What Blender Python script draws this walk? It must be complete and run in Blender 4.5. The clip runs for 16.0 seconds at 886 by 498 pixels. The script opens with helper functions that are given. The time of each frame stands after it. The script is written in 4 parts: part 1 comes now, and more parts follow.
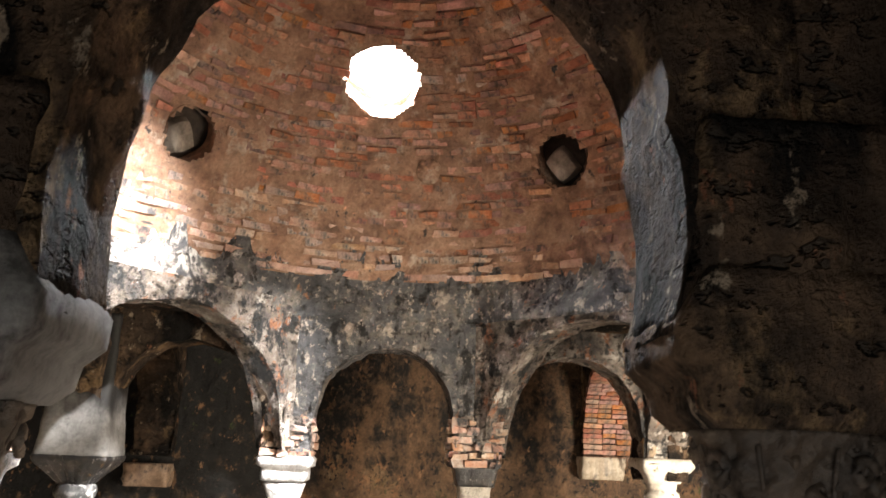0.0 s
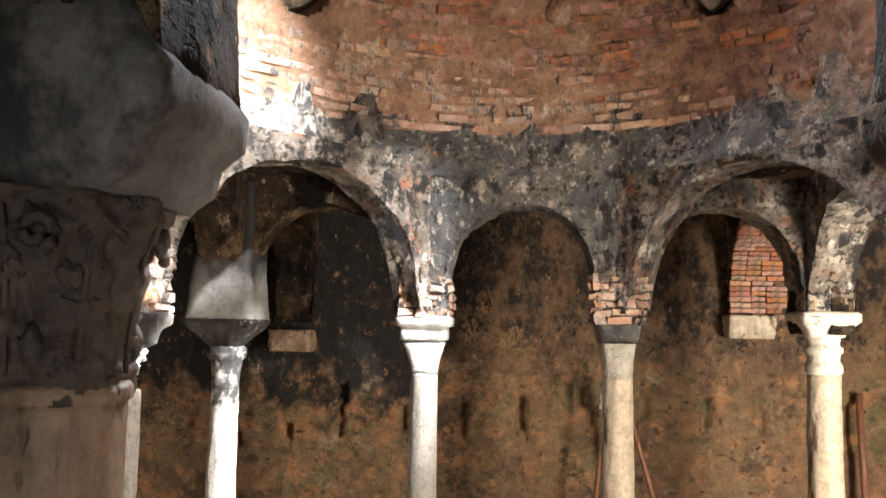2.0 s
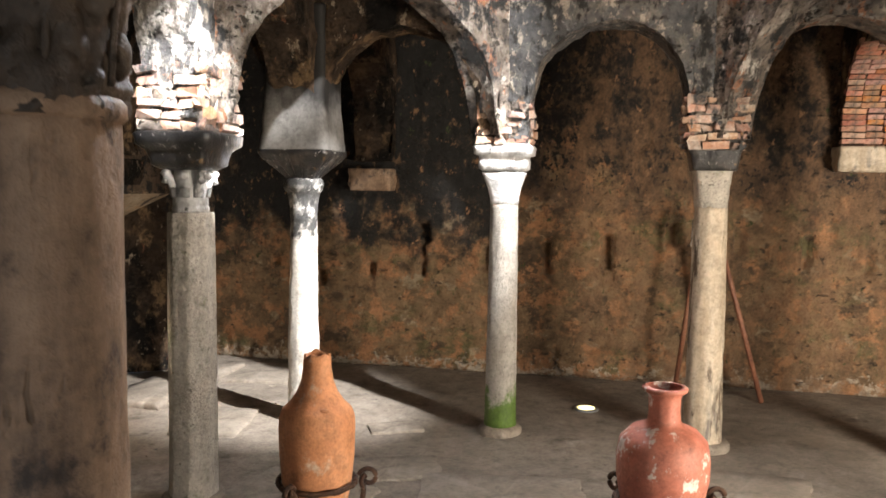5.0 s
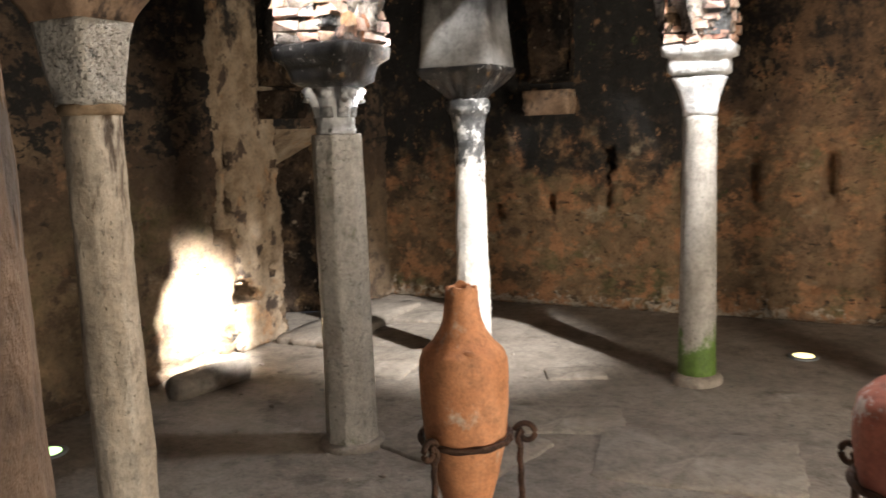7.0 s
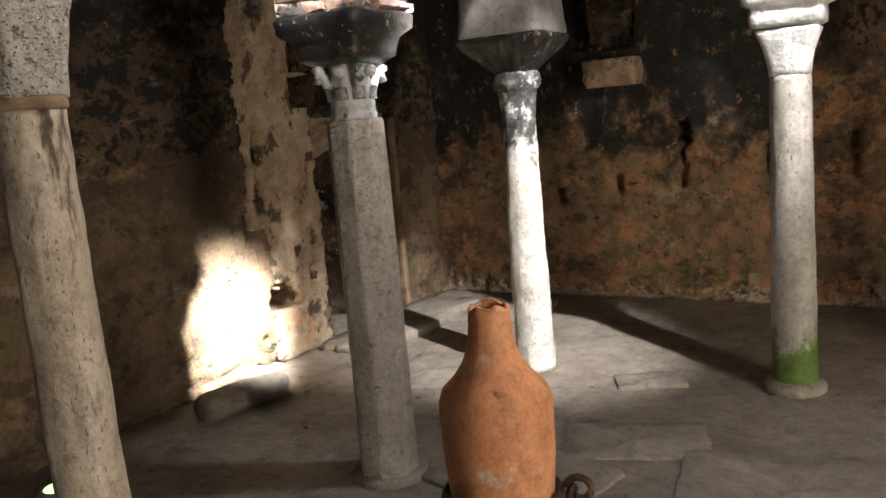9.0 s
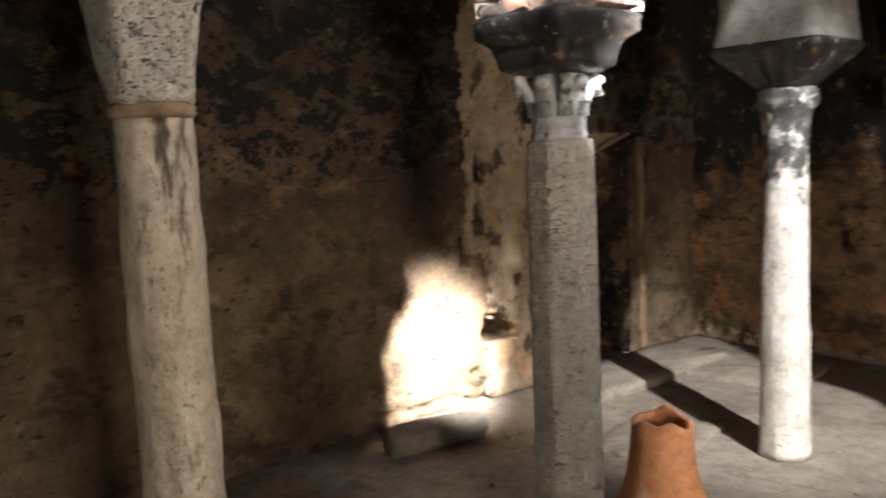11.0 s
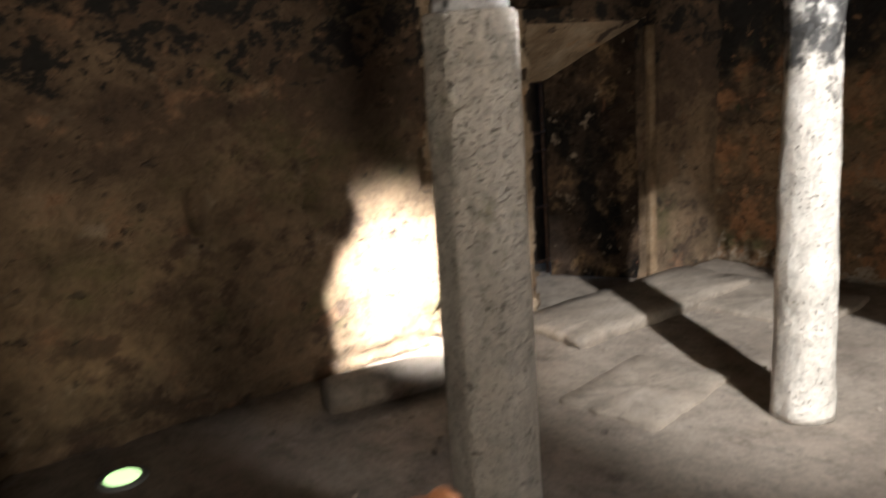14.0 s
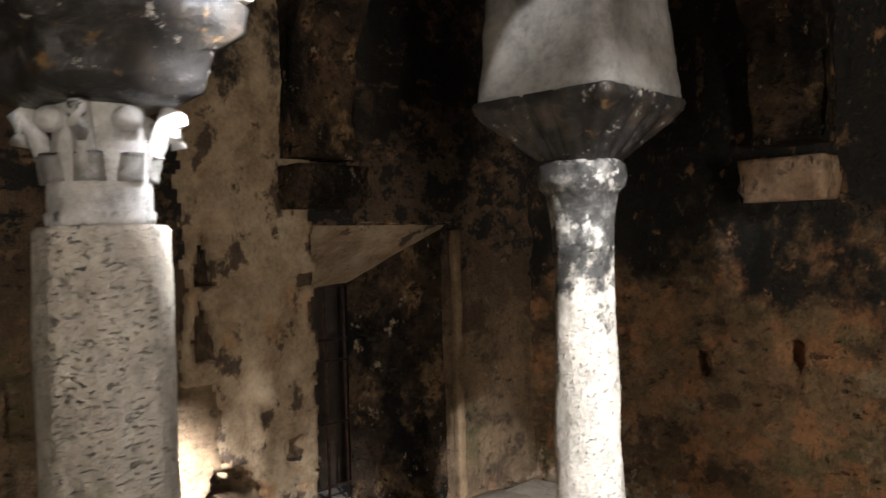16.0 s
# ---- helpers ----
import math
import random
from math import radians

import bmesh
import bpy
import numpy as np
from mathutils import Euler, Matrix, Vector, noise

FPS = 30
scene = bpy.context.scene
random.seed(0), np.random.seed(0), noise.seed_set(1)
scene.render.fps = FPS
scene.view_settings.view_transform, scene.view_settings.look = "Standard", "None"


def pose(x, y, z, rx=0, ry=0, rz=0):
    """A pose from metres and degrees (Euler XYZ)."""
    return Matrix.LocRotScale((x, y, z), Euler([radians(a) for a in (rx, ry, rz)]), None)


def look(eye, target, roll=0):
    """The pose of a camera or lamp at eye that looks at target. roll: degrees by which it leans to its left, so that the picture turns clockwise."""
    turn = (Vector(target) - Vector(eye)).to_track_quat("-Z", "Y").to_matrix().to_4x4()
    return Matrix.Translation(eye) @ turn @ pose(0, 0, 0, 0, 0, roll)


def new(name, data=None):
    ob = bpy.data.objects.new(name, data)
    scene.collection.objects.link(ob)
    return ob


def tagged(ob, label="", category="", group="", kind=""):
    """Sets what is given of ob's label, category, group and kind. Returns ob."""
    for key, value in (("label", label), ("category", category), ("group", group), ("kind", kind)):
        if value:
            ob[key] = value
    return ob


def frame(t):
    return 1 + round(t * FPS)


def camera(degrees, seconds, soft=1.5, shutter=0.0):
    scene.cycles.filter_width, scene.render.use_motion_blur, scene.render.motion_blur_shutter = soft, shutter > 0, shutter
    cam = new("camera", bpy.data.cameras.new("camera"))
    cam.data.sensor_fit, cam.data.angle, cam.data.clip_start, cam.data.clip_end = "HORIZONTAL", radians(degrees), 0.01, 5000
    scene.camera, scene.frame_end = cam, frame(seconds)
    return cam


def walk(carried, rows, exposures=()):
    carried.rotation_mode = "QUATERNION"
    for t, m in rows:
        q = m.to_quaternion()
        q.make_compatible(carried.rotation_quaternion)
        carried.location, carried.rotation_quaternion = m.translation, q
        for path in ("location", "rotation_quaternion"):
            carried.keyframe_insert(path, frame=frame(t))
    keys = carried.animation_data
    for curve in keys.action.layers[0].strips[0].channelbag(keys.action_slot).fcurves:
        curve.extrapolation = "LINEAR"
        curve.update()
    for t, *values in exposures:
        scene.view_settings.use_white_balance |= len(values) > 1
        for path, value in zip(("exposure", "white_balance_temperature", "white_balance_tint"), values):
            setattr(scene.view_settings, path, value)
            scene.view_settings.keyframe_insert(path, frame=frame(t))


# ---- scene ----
cam = camera(57.8, 16.0, shutter=0.5)
PATH = [
    (0, (0.903, -6.576, 2.268), (0.979, -4.638, 2.754), 2.3),
    (0.5, (0.834, -6.545, 2.233), (0.891, -4.593, 2.668), 1.8),
    (1, (0.756, -6.451, 2.186), (0.755, -4.48, 2.529), 1.9),
    (1.5, (0.743, -6.314, 2.155), (0.596, -4.335, 2.401), 2.4),
    (2, (0.79, -6.259, 2.12), (0.58, -4.279, 2.306), 1.2),
    (2.5, (0.821, -6.227, 2.084), (0.623, -4.241, 2.203), -0.1),
    (3, (0.788, -6.259, 2.038), (0.566, -4.272, 2.087), 0.3),
    (3.5, (0.794, -6.236, 2.001), (0.507, -4.257, 1.966), -0.9),
    (4, (0.841, -6.195, 1.969), (0.492, -4.227, 1.894), -0.4),
    (6.5, (0.834, -5.491, 1.724), (0.137, -3.638, 1.441), -0.7),
    (7, (0.796, -5.334, 1.7), (-0.081, -3.561, 1.408), -2.0),
    (7.5, (0.737, -5.143, 1.71), (-0.207, -3.409, 1.389), -1.9),
    (8, (0.715, -4.985, 1.69), (-0.25, -3.264, 1.361), -3.3),
    (10.5, (0.531, -4.193, 1.664), (-0.822, -2.744, 1.405), -4.1),
    (11, (0.499, -4.024, 1.676), (-1.042, -2.772, 1.436), -2.7),
    (11.5, (0.446, -3.923, 1.65), (-1.271, -2.933, 1.378), -3.0),
    (12, (0.32, -3.834, 1.635), (-1.489, -3.019, 1.389), -3.2),
    (12.5, (0.212, -3.701, 1.635), (-1.478, -2.664, 1.378), -5.2),
    (13, (0.226, -3.522, 1.617), (-1.389, -2.405, 1.239), -5.6),
    (13.5, (0.232, -3.332, 1.594), (-1.396, -2.291, 1.078), -3.6),
    (14, (0.175, -3.122, 1.57), (-1.418, -2.0, 1.121), -4.1),
    (14.5, (0.09, -2.945, 1.632), (-1.41, -1.636, 1.435), -4.9),
    (15, (0.027, -2.773, 1.631), (-1.384, -1.366, 1.465), -4.7),
    (15.5, (0.007, -2.586, 1.63), (-1.405, -1.171, 1.56), -2.6),
    (16, (0.076, -2.412, 1.645), (-1.339, -0.999, 1.63), -1.7),
]
walk(cam, [(t, look(eye, target, roll)) for t, eye, target, roll in PATH],
     exposures=[(0, 1.05), (2.5, 0.95), (4, 0.9), (6.5, 0.56), (8, 0.3), (10.5, -0.05), (12, 0.2), (13.5, 0.0), (15, -0.2), (16, -0.05)])

# ---- world, lights ----
world = bpy.data.worlds.new("sky")
scene.world = world
world.use_nodes = True
wn = world.node_tree
sky = wn.nodes.new("ShaderNodeTexSky")
sky.sky_type = "NISHITA"
sky.sun_disc = False
sky.sun_elevation, sky.sun_rotation = radians(48), radians(100)
wn.nodes["Background"].inputs[1].default_value = 0.12
wn.links.new(sky.outputs[0], wn.nodes["Background"].inputs[0])

CX, CY = 0.75, -2.44         # axis of the dome
DZ, DR = 3.40, 2.30          # centre height and radius of the dome


def dome_point(az, z, r=DR):
    a, h = radians(az), math.sqrt(max(r * r - (z - DZ) ** 2, 0.0))
    return Vector((CX + h * math.cos(a), CY + h * math.sin(a), z))


def area_lamp(name, eye, target, size, power, colour, size_y=0.0, spread=180):
    data = bpy.data.lights.new(name, "AREA")
    data.shape = "RECTANGLE" if size_y else "DISK"
    data.size = size
    if size_y:
        data.size_y = size_y
    data.energy, data.color, data.spread = power, colour, radians(spread)
    ob = new(name, data)
    ob.matrix_world = look(eye, target)
    return ob


SKY_HOLE = dome_point(95, 5.03)
SUN_HOLE = dome_point(8, 4.70)
ADDED_SOUTH_HOLE = dome_point(260, 4.75)
DOME_C = Vector((CX, CY, DZ))
# daylight in the two open skylights and the two doorways
area_lamp("skylight_sky", SKY_HOLE + (SKY_HOLE - DOME_C) * 0.11, DOME_C, 0.62, 215, (0.95, 0.97, 1.0))
area_lamp("daylight_east_door", (5.02, -4.3, 1.3), (3.0, 0.3, 1.4), 1.7, 340, (1.0, 0.875, 0.71), 2.2, 155)
area_lamp("daylight_south_door", (0.85, -7.2, 1.3), (0.8, 0, 1.3), 1.0, 10, (1.0, 0.93, 0.85), 2.0)


def beam(name, eye, target, power, degrees, blend, size=0.06):
    """An aimed spot lamp at a skylight opening, in place of a shaft of sun."""
    data = bpy.data.lights.new(name, "SPOT")
    data.energy, data.color, data.spot_size, data.spot_blend, data.shadow_soft_size = power, (1.0, 0.98, 0.96), radians(degrees), blend, size
    new(name, data).matrix_world = look(eye, target)


beam("sunbeam_pool", SUN_HOLE, (-1.98, 0.34, 0.26), 4300, 24, 0.9)
SUN_IN = dome_point(8, 4.66, DR - 0.16)
beam("sunbeam_wall", SUN_IN, (-3.42, -0.88, 0.38), 56000, 8.6, 1.0, 0.10)
# spots added at an unseen south opening to brighten dome and springers
beam("fill_spot_dome", ADDED_SOUTH_HOLE, (-1.34, -1.25, 3.66), 2700, 29, 1.0)
beam("fill_spot_springer_b", ADDED_SOUTH_HOLE, (-1.60, -1.80, 2.36), 4600, 10.5, 1.0)
beam("fill_spot_springer_d", ADDED_SOUTH_HOLE, (-0.12, -0.1, 2.90), 1250, 13, 1.0)


# ---- materials ----
def nodes_of(name):
    m = bpy.data.materials.new(name)
    m.use_nodes = True
    t = m.node_tree
    return m, t, t.nodes["Principled BSDF"]


def add_noise(t, vec, scale, detail=6.0, rough=0.6, stretch=None):
    n = t.nodes.new("ShaderNodeTexNoise")
    n.inputs["Scale"].default_value, n.inputs["Detail"].default_value, n.inputs["Roughness"].default_value = scale, detail, rough
    if stretch:
        mp = t.nodes.new("ShaderNodeMapping")
        mp.inputs["Scale"].default_value = stretch
        t.links.new(vec, mp.inputs[0])
        vec = mp.outputs[0]
    t.links.new(vec, n.inputs["Vector"])
    return n.outputs[0]


def ramp(t, fac, stops):
    r = t.nodes.new("ShaderNodeValToRGB")
    e = r.color_ramp.elements
    while len(e) < len(stops):
        e.new(0.5)
    for el, (p, c) in zip(e, stops):
        el.position = p
        el.color = (*c, 1) if not isinstance(c, (int, float)) else (c, c, c, 1)
    t.links.new(fac, r.inputs[0])
    return r.outputs[0]


def calc(t, op, a, b=0.0, clamp=False):
    n = t.nodes.new("ShaderNodeMath")
    n.operation, n.use_clamp = op, clamp
    for sock, v in zip(n.inputs, (a, b)):
        if isinstance(v, (int, float)):
            sock.default_value = v
        else:
            t.links.new(v, sock)
    return n.outputs[0]


def mix(t, fac, a, b, blend="MIX"):
    n = t.nodes.new("ShaderNodeMix")
    n.data_type, n.blend_type = "RGBA", blend
    for sock, v in ((n.inputs[0], fac), (n.inputs[6], a), (n.inputs[7], b)):
        if isinstance(v, (int, float)):
            sock.default_value = v
        elif isinstance(v, tuple):
            sock.default_value = (*v, 1)
        else:
            t.links.new(v, sock)
    return n.outputs[2]


def band(t, v, lo, hi):
    n = t.nodes.new("ShaderNodeMapRange")
    n.interpolation_type = "SMOOTHSTEP"
    n.inputs[1].default_value, n.inputs[2].default_value = lo, hi
    t.links.new(v, n.inputs[0])
    return n.outputs[0]


def weathered(name, cols, scale=3.0, flat=0.8, rough=0.85, bump=0.5, layers=(), fine=38.0, vary=0.0, stretch=None, bump_dist=0.02, gloss_noise=0.0, pits=()):
    """A worn mineral surface: three tones at a coarse scale, grain at a fine one, and layers of stains and a few
    painted
    shade or gloss tints (colour, noise scale, threshold, softness, z from, z to): each grows between the two heights."""
    m, t, b = nodes_of(name)
    tc = t.nodes.new("ShaderNodeTexCoord").outputs["Object"]
    zz = t.nodes.new("ShaderNodeSeparateXYZ")
    t.links.new(tc, zz.inputs[0])
    big = add_noise(t, tc, scale, 7, 0.65, stretch)
    k = len(cols)
    col = ramp(t, big, [(0.3 + 0.4 * i / (k - 1), c) for i, c in enumerate(cols)])
    for i, (c, s, th, soft, z0, z1, *more) in enumerate(layers):
        n = add_noise(t, tc, s, 8, 0.68, (1.0 + 0.13 * i, 1.0, flat))
        for x0, x1 in more:
            g = t.nodes.new("ShaderNodeMapRange")
            g.inputs[1].default_value, g.inputs[2].default_value = x0, x1
            t.links.new(zz.outputs[0], g.inputs[0])
            n = calc(t, "ADD", n, calc(t, "MULTIPLY", calc(t, "SUBTRACT", g.outputs[0], 1.0), 0.42))
        if z0 is not None:
            g = t.nodes.new("ShaderNodeMapRange")
            g.inputs[1].default_value, g.inputs[2].default_value = z0, z1
            t.links.new(zz.outputs[2], g.inputs[0])
            n = calc(t, "ADD", n, calc(t, "MULTIPLY", calc(t, "SUBTRACT", g.outputs[0], 1.0), 0.42))
        col = mix(t, band(t, n, th - soft, th + soft), col, c)
    g1 = add_noise(t, tc, fine, 5, 0.7)
    g2 = add_noise(t, tc, fine * 0.22, 6, 0.7)
    shade = calc(t, "ADD", calc(t, "MULTIPLY", g1, 0.7), calc(t, "MULTIPLY", g2, 0.9))
    col = mix(t, 0.75, col, ramp(t, shade, [(0.5, 0.28), (0.82, 1.0), (1.0, 1.3)]), "MULTIPLY")
    if vary:
        oi = t.nodes.new("ShaderNodeObjectInfo").outputs["Random"]
        gi = t.nodes.new("ShaderNodeNewGeometry").outputs["Random Per Island"]
        rnd = calc(t, "FRACT", calc(t, "ADD", oi, gi))
        hs = t.nodes.new("ShaderNodeHueSaturation")
        t.links.new(calc(t, "ADD", 1.0 - vary * 0.5, calc(t, "MULTIPLY", rnd, vary)), hs.inputs["Value"])
        t.links.new(calc(t, "ADD", 0.482, calc(t, "MULTIPLY", calc(t, "FRACT", calc(t, "MULTIPLY", rnd, 7.3)), 0.03)), hs.inputs["Hue"])
        t.links.new(calc(t, "ADD", 0.7, calc(t, "MULTIPLY", calc(t, "FRACT", calc(t, "MULTIPLY", rnd, 3.7)), 0.5)), hs.inputs["Saturation"])
        t.links.new(col, hs.inputs["Color"])
        col = hs.outputs[0]
    pit = None
    for s, th, depth, st in pits:
        hole = band(t, add_noise(t, tc, s, 3, 0.6, st), th - 0.02, th + 0.05)
        col = mix(t, calc(t, "MULTIPLY", hole, depth), col, (0.05, 0.042, 0.034))
        pit = hole if pit is None else calc(t, "ADD", pit, hole)
    t.links.new(col, b.inputs["Base Color"])
    if gloss_noise:
        t.links.new(calc(t, "SUBTRACT", rough + gloss_noise * 0.5, calc(t, "MULTIPLY", g2, gloss_noise)), b.inputs["Roughness"])
    else:
        b.inputs["Roughness"].default_value = rough
    h = calc(t, "ADD", calc(t, "MULTIPLY", g1, 0.35), calc(t, "ADD", calc(t, "MULTIPLY", g2, 0.8), calc(t, "MULTIPLY", big, 0.6)))
    if pit is not None:
        h = calc(t, "SUBTRACT", h, calc(t, "MULTIPLY", pit, 0.5))
    bp = t.nodes.new("ShaderNodeBump")
    bp.inputs["Strength"].default_value, bp.inputs["Distance"].default_value = bump, bump_dist
    t.links.new(h, bp.inputs["Height"])
    t.links.new(bp.outputs[0], b.inputs["Normal"])
    return m


# soot black, used as well where shade is painted into a surface
SOOT_SHADE = (0.014, 0.0125, 0.0115)
# layer gated to low x: soot plus the vaulted corner bay's shade, as colour
M_NORTH = weathered("ochre_plaster_north", [(0.085, 0.055, 0.03), (0.225, 0.145, 0.08), (0.31, 0.18, 0.095)], 1.4, 1.7, layers=[
    ((0.13, 0.11, 0.05), 1.3, 0.58, 0.06, None, 0), ((0.32, 0.25, 0.165), 3.0, 0.61, 0.05, None, 0), ((0.085, 0.055, 0.033), 2.4, 0.57, 0.05, None, 0),
    ((0.40, 0.34, 0.27), 11.0, 0.46, 0.04, 0.42, 0.05),
    ((0.37, 0.185, 0.09), 2.6, 0.545, 0.05, None, 0), ((0.09, 0.055, 0.035), 1.7, 0.45, 0.12, 0.85, 1.9), (SOOT_SHADE, 1.8, 0.475, 0.08, 1.15, 2.5), (SOOT_SHADE, 1.6, 0.37, 0.10, 0.8, 1.65, (0.35, -0.3)), (SOOT_SHADE, 5.2, 0.53, 0.025, 1.05, 2.1), (SOOT_SHADE, 11.0, 0.57, 0.03, 0.9, 1.9), ((0.36, 0.20, 0.105), 4.2, 0.63, 0.05, None, 0), ((0.15, 0.09, 0.05), 3.2, 0.63, 0.05, None, 0), ((0.20, 0.118, 0.066), 2.3, 0.53, 0.12, None, 0, (-0.1, 0.5)), ((0.05, 0.065, 0.02), 4.0, 0.67, 0.04, None, 0)], bump=1.25, bump_dist=0.05, stretch=(1, 1, 1.6), pits=[(9.0, 0.66, 0.7, (1, 1, 1.8)), (24.0, 0.67, 0.6, None)])
M_WEST = weathered("ochre_plaster_west", [(0.11, 0.075, 0.045), (0.215, 0.148, 0.09), (0.29, 0.20, 0.125)], 1.8, 1.4, layers=[
    ((0.13, 0.105, 0.05), 1.3, 0.60, 0.08, None, 0), ((0.33, 0.255, 0.18), 3.4, 0.63, 0.05, None, 0), ((0.085, 0.055, 0.036), 2.4, 0.57, 0.05, None, 0),
    ((0.10, 0.065, 0.042), 1.5, 0.41, 0.14, 0.6, 1.5), (SOOT_SHADE, 2.2, 0.42, 0.10, 1.4, 2.6), (SOOT_SHADE, 5.0, 0.515, 0.02, 0.95, 1.7), (SOOT_SHADE, 13.0, 0.57, 0.025, 0.8, 1.6), ((0.27, 0.155, 0.09), 3.6, 0.63, 0.06, None, 0), ((0.20, 0.125, 0.075), 5.0, 0.62, 0.03, None, 0)], bump=1.25, bump_dist=0.05, stretch=(1, 1, 1.4), pits=[(8.0, 0.67, 0.7, (1, 1, 1.8)), (22.0, 0.68, 0.6, None)])
M_PIER = weathered("pale_patched_plaster", [(0.22, 0.15, 0.09), (0.37, 0.28, 0.19), (0.42, 0.34, 0.25)], 4.0, layers=[
    ((0.08, 0.055, 0.04), 5.0, 0.58, 0.03, None, 0), ((0.40, 0.24, 0.13), 3.0, 0.60, 0.04, None, 0), (SOOT_SHADE, 2.6, 0.46, 0.06, 1.4, 2.8)], bump=1.0)
M_DARK = weathered("sooty_plaster", [(0.025, 0.02, 0.017), (0.075, 0.052, 0.037), (0.20, 0.13, 0.08)], 2.4, layers=[
    ((0.24, 0.16, 0.09), 3.5, 0.59, 0.04, None, 0), (SOOT_SHADE, 2.0, 0.53, 0.06, None, 0), ((0.34, 0.27, 0.20), 8.0, 0.63, 0.03, None, 0), ((0.26, 0.12, 0.07), 6.0, 0.66, 0.03, None, 0)], bump=1.2, bump_dist=0.05, pits=[(11.0, 0.62, 0.8, (1, 1, 1.8)), (28.0, 0.65, 0.6, None)])
M_DARK.node_tree.nodes["Principled BSDF"].inputs["Specular IOR Level"].default_value = 0.08
M_DRUM = weathered("blackened_lime_plaster", [(0.045, 0.048, 0.053), (0.105, 0.105, 0.108), (0.26, 0.22, 0.18)], 3.2, layers=[
    ((0.44, 0.38, 0.32), 6.0, 0.585, 0.035, None, 0), ((0.36, 0.31, 0.27), 17.0, 0.60, 0.03, None, 0), ((0.32, 0.15, 0.08), 7.0, 0.65, 0.04, None, 0), (SOOT_SHADE, 6.0, 0.57, 0.05, None, 0), ((0.40, 0.28, 0.21), 3.0, 0.47, 0.07, None, 0, (1.7, 2.7)), ((0.50, 0.47, 0.43), 6.0, 0.50, 0.05, None, 0, (0.5, -0.8))], bump=1.3, bump_dist=0.06, rough=0.6, pits=[(12.0, 0.63, 0.8, (1, 1, 2.2))])
M_ARCH = weathered("flaking_whitewashed_masonry", [(0.05, 0.05, 0.052), (0.22, 0.18, 0.15), (0.50, 0.45, 0.40)], 4.5, layers=[
    ((0.34, 0.15, 0.08), 7.0, 0.60, 0.05, None, 0), ((0.56, 0.52, 0.47), 5.0, 0.60, 0.04, None, 0), ((0.03, 0.03, 0.03), 4.2, 0.56, 0.04, None, 0)], bump=1.3, bump_dist=0.06, pits=[(13.0, 0.60, 0.85, (1, 1, 2.0)), (30.0, 0.64, 0.7, None)])
M_SOOTSTONE = weathered("pale_stone_peeling_from_soot", [(0.03, 0.03, 0.032), (0.07, 0.07, 0.07), (0.40, 0.39, 0.38)], 11.0, layers=[
    ((0.55, 0.54, 0.52), 16.0, 0.57, 0.03, None, 0)], rough=0.45, bump=1.2)
M_COLLAR = weathered("ochre_stained_stone", [(0.15, 0.10, 0.055), (0.25, 0.17, 0.10), (0.34, 0.26, 0.17)], 8.0, bump=0.6)
M_WHITE_CLEAN = weathered("whitewashed_stone", [(0.48, 0.44, 0.38), (0.62, 0.58, 0.51), (0.70, 0.67, 0.61)], 6.0, layers=[
    ((0.20, 0.16, 0.11), 12.0, 0.64, 0.04, None, 0)], rough=0.6, bump=0.9)
M_GREYDARK = weathered("dark_grey_cement_render", [(0.11, 0.106, 0.102), (0.165, 0.16, 0.155), (0.22, 0.215, 0.21)], 2.5, rough=0.92, bump=0.6, layers=[((0.03, 0.028, 0.027), 2.6, 0.54, 0.08, None, 0)])
M_BRICK = weathered("red_brick", [(0.26, 0.105, 0.058), (0.38, 0.165, 0.095), (0.43, 0.235, 0.155)], 6.0, layers=[
    ((0.36, 0.25, 0.17), 5.5, 0.60, 0.06, None, 0), ((0.15, 0.08, 0.05), 1.6, 0.57, 0.07, None, 0), ((0.09, 0.06, 0.05), 5.0, 0.60, 0.05, None, 0)], vary=0.75, bump=0.7, fine=60)
M_BRICK_PALE = weathered("limewashed_brick", [(0.30, 0.15, 0.095), (0.40, 0.25, 0.175), (0.48, 0.37, 0.29)], 4.0, layers=[
    ((0.54, 0.49, 0.43), 2.8, 0.62, 0.08, None, 0), ((0.05, 0.05, 0.052), 3.4, 0.59, 0.05, None, 0)], vary=0.5, bump=0.9, fine=60)
M_MORTAR = weathered("earth_mortar", [(0.13, 0.075, 0.05), (0.27, 0.155, 0.10), (0.38, 0.255, 0.175)], 5.0, bump=1.2, bump_dist=0.03, layers=[
    ((0.42, 0.34, 0.27), 4.0, 0.60, 0.06, None, 0), ((0.05, 0.04, 0.035), 9.0, 0.64, 0.04, None, 0)])
M_FLOOR = weathered("dusty_stone_floor", [(0.145, 0.118, 0.095), (0.23, 0.195, 0.16), (0.29, 0.25, 0.21)], 1.3, layers=[
    ((0.12, 0.095, 0.075), 3.0, 0.62, 0.08, None, 0), ((0.09, 0.085, 0.085), 5.5, 0.68, 0.03, None, 0), ((0.38, 0.34, 0.29), 2.0, 0.66, 0.08, None, 0)], rough=0.8, bump=0.7, gloss_noise=0.25, pits=[(7.0, 0.70, 0.5, None), (30.0, 0.69, 0.5, None)])
M_SLAB = weathered("worn_flagstone", [(0.17, 0.14, 0.112), (0.24, 0.205, 0.168), (0.30, 0.26, 0.22)], 2.5, rough=0.75, bump=0.4)
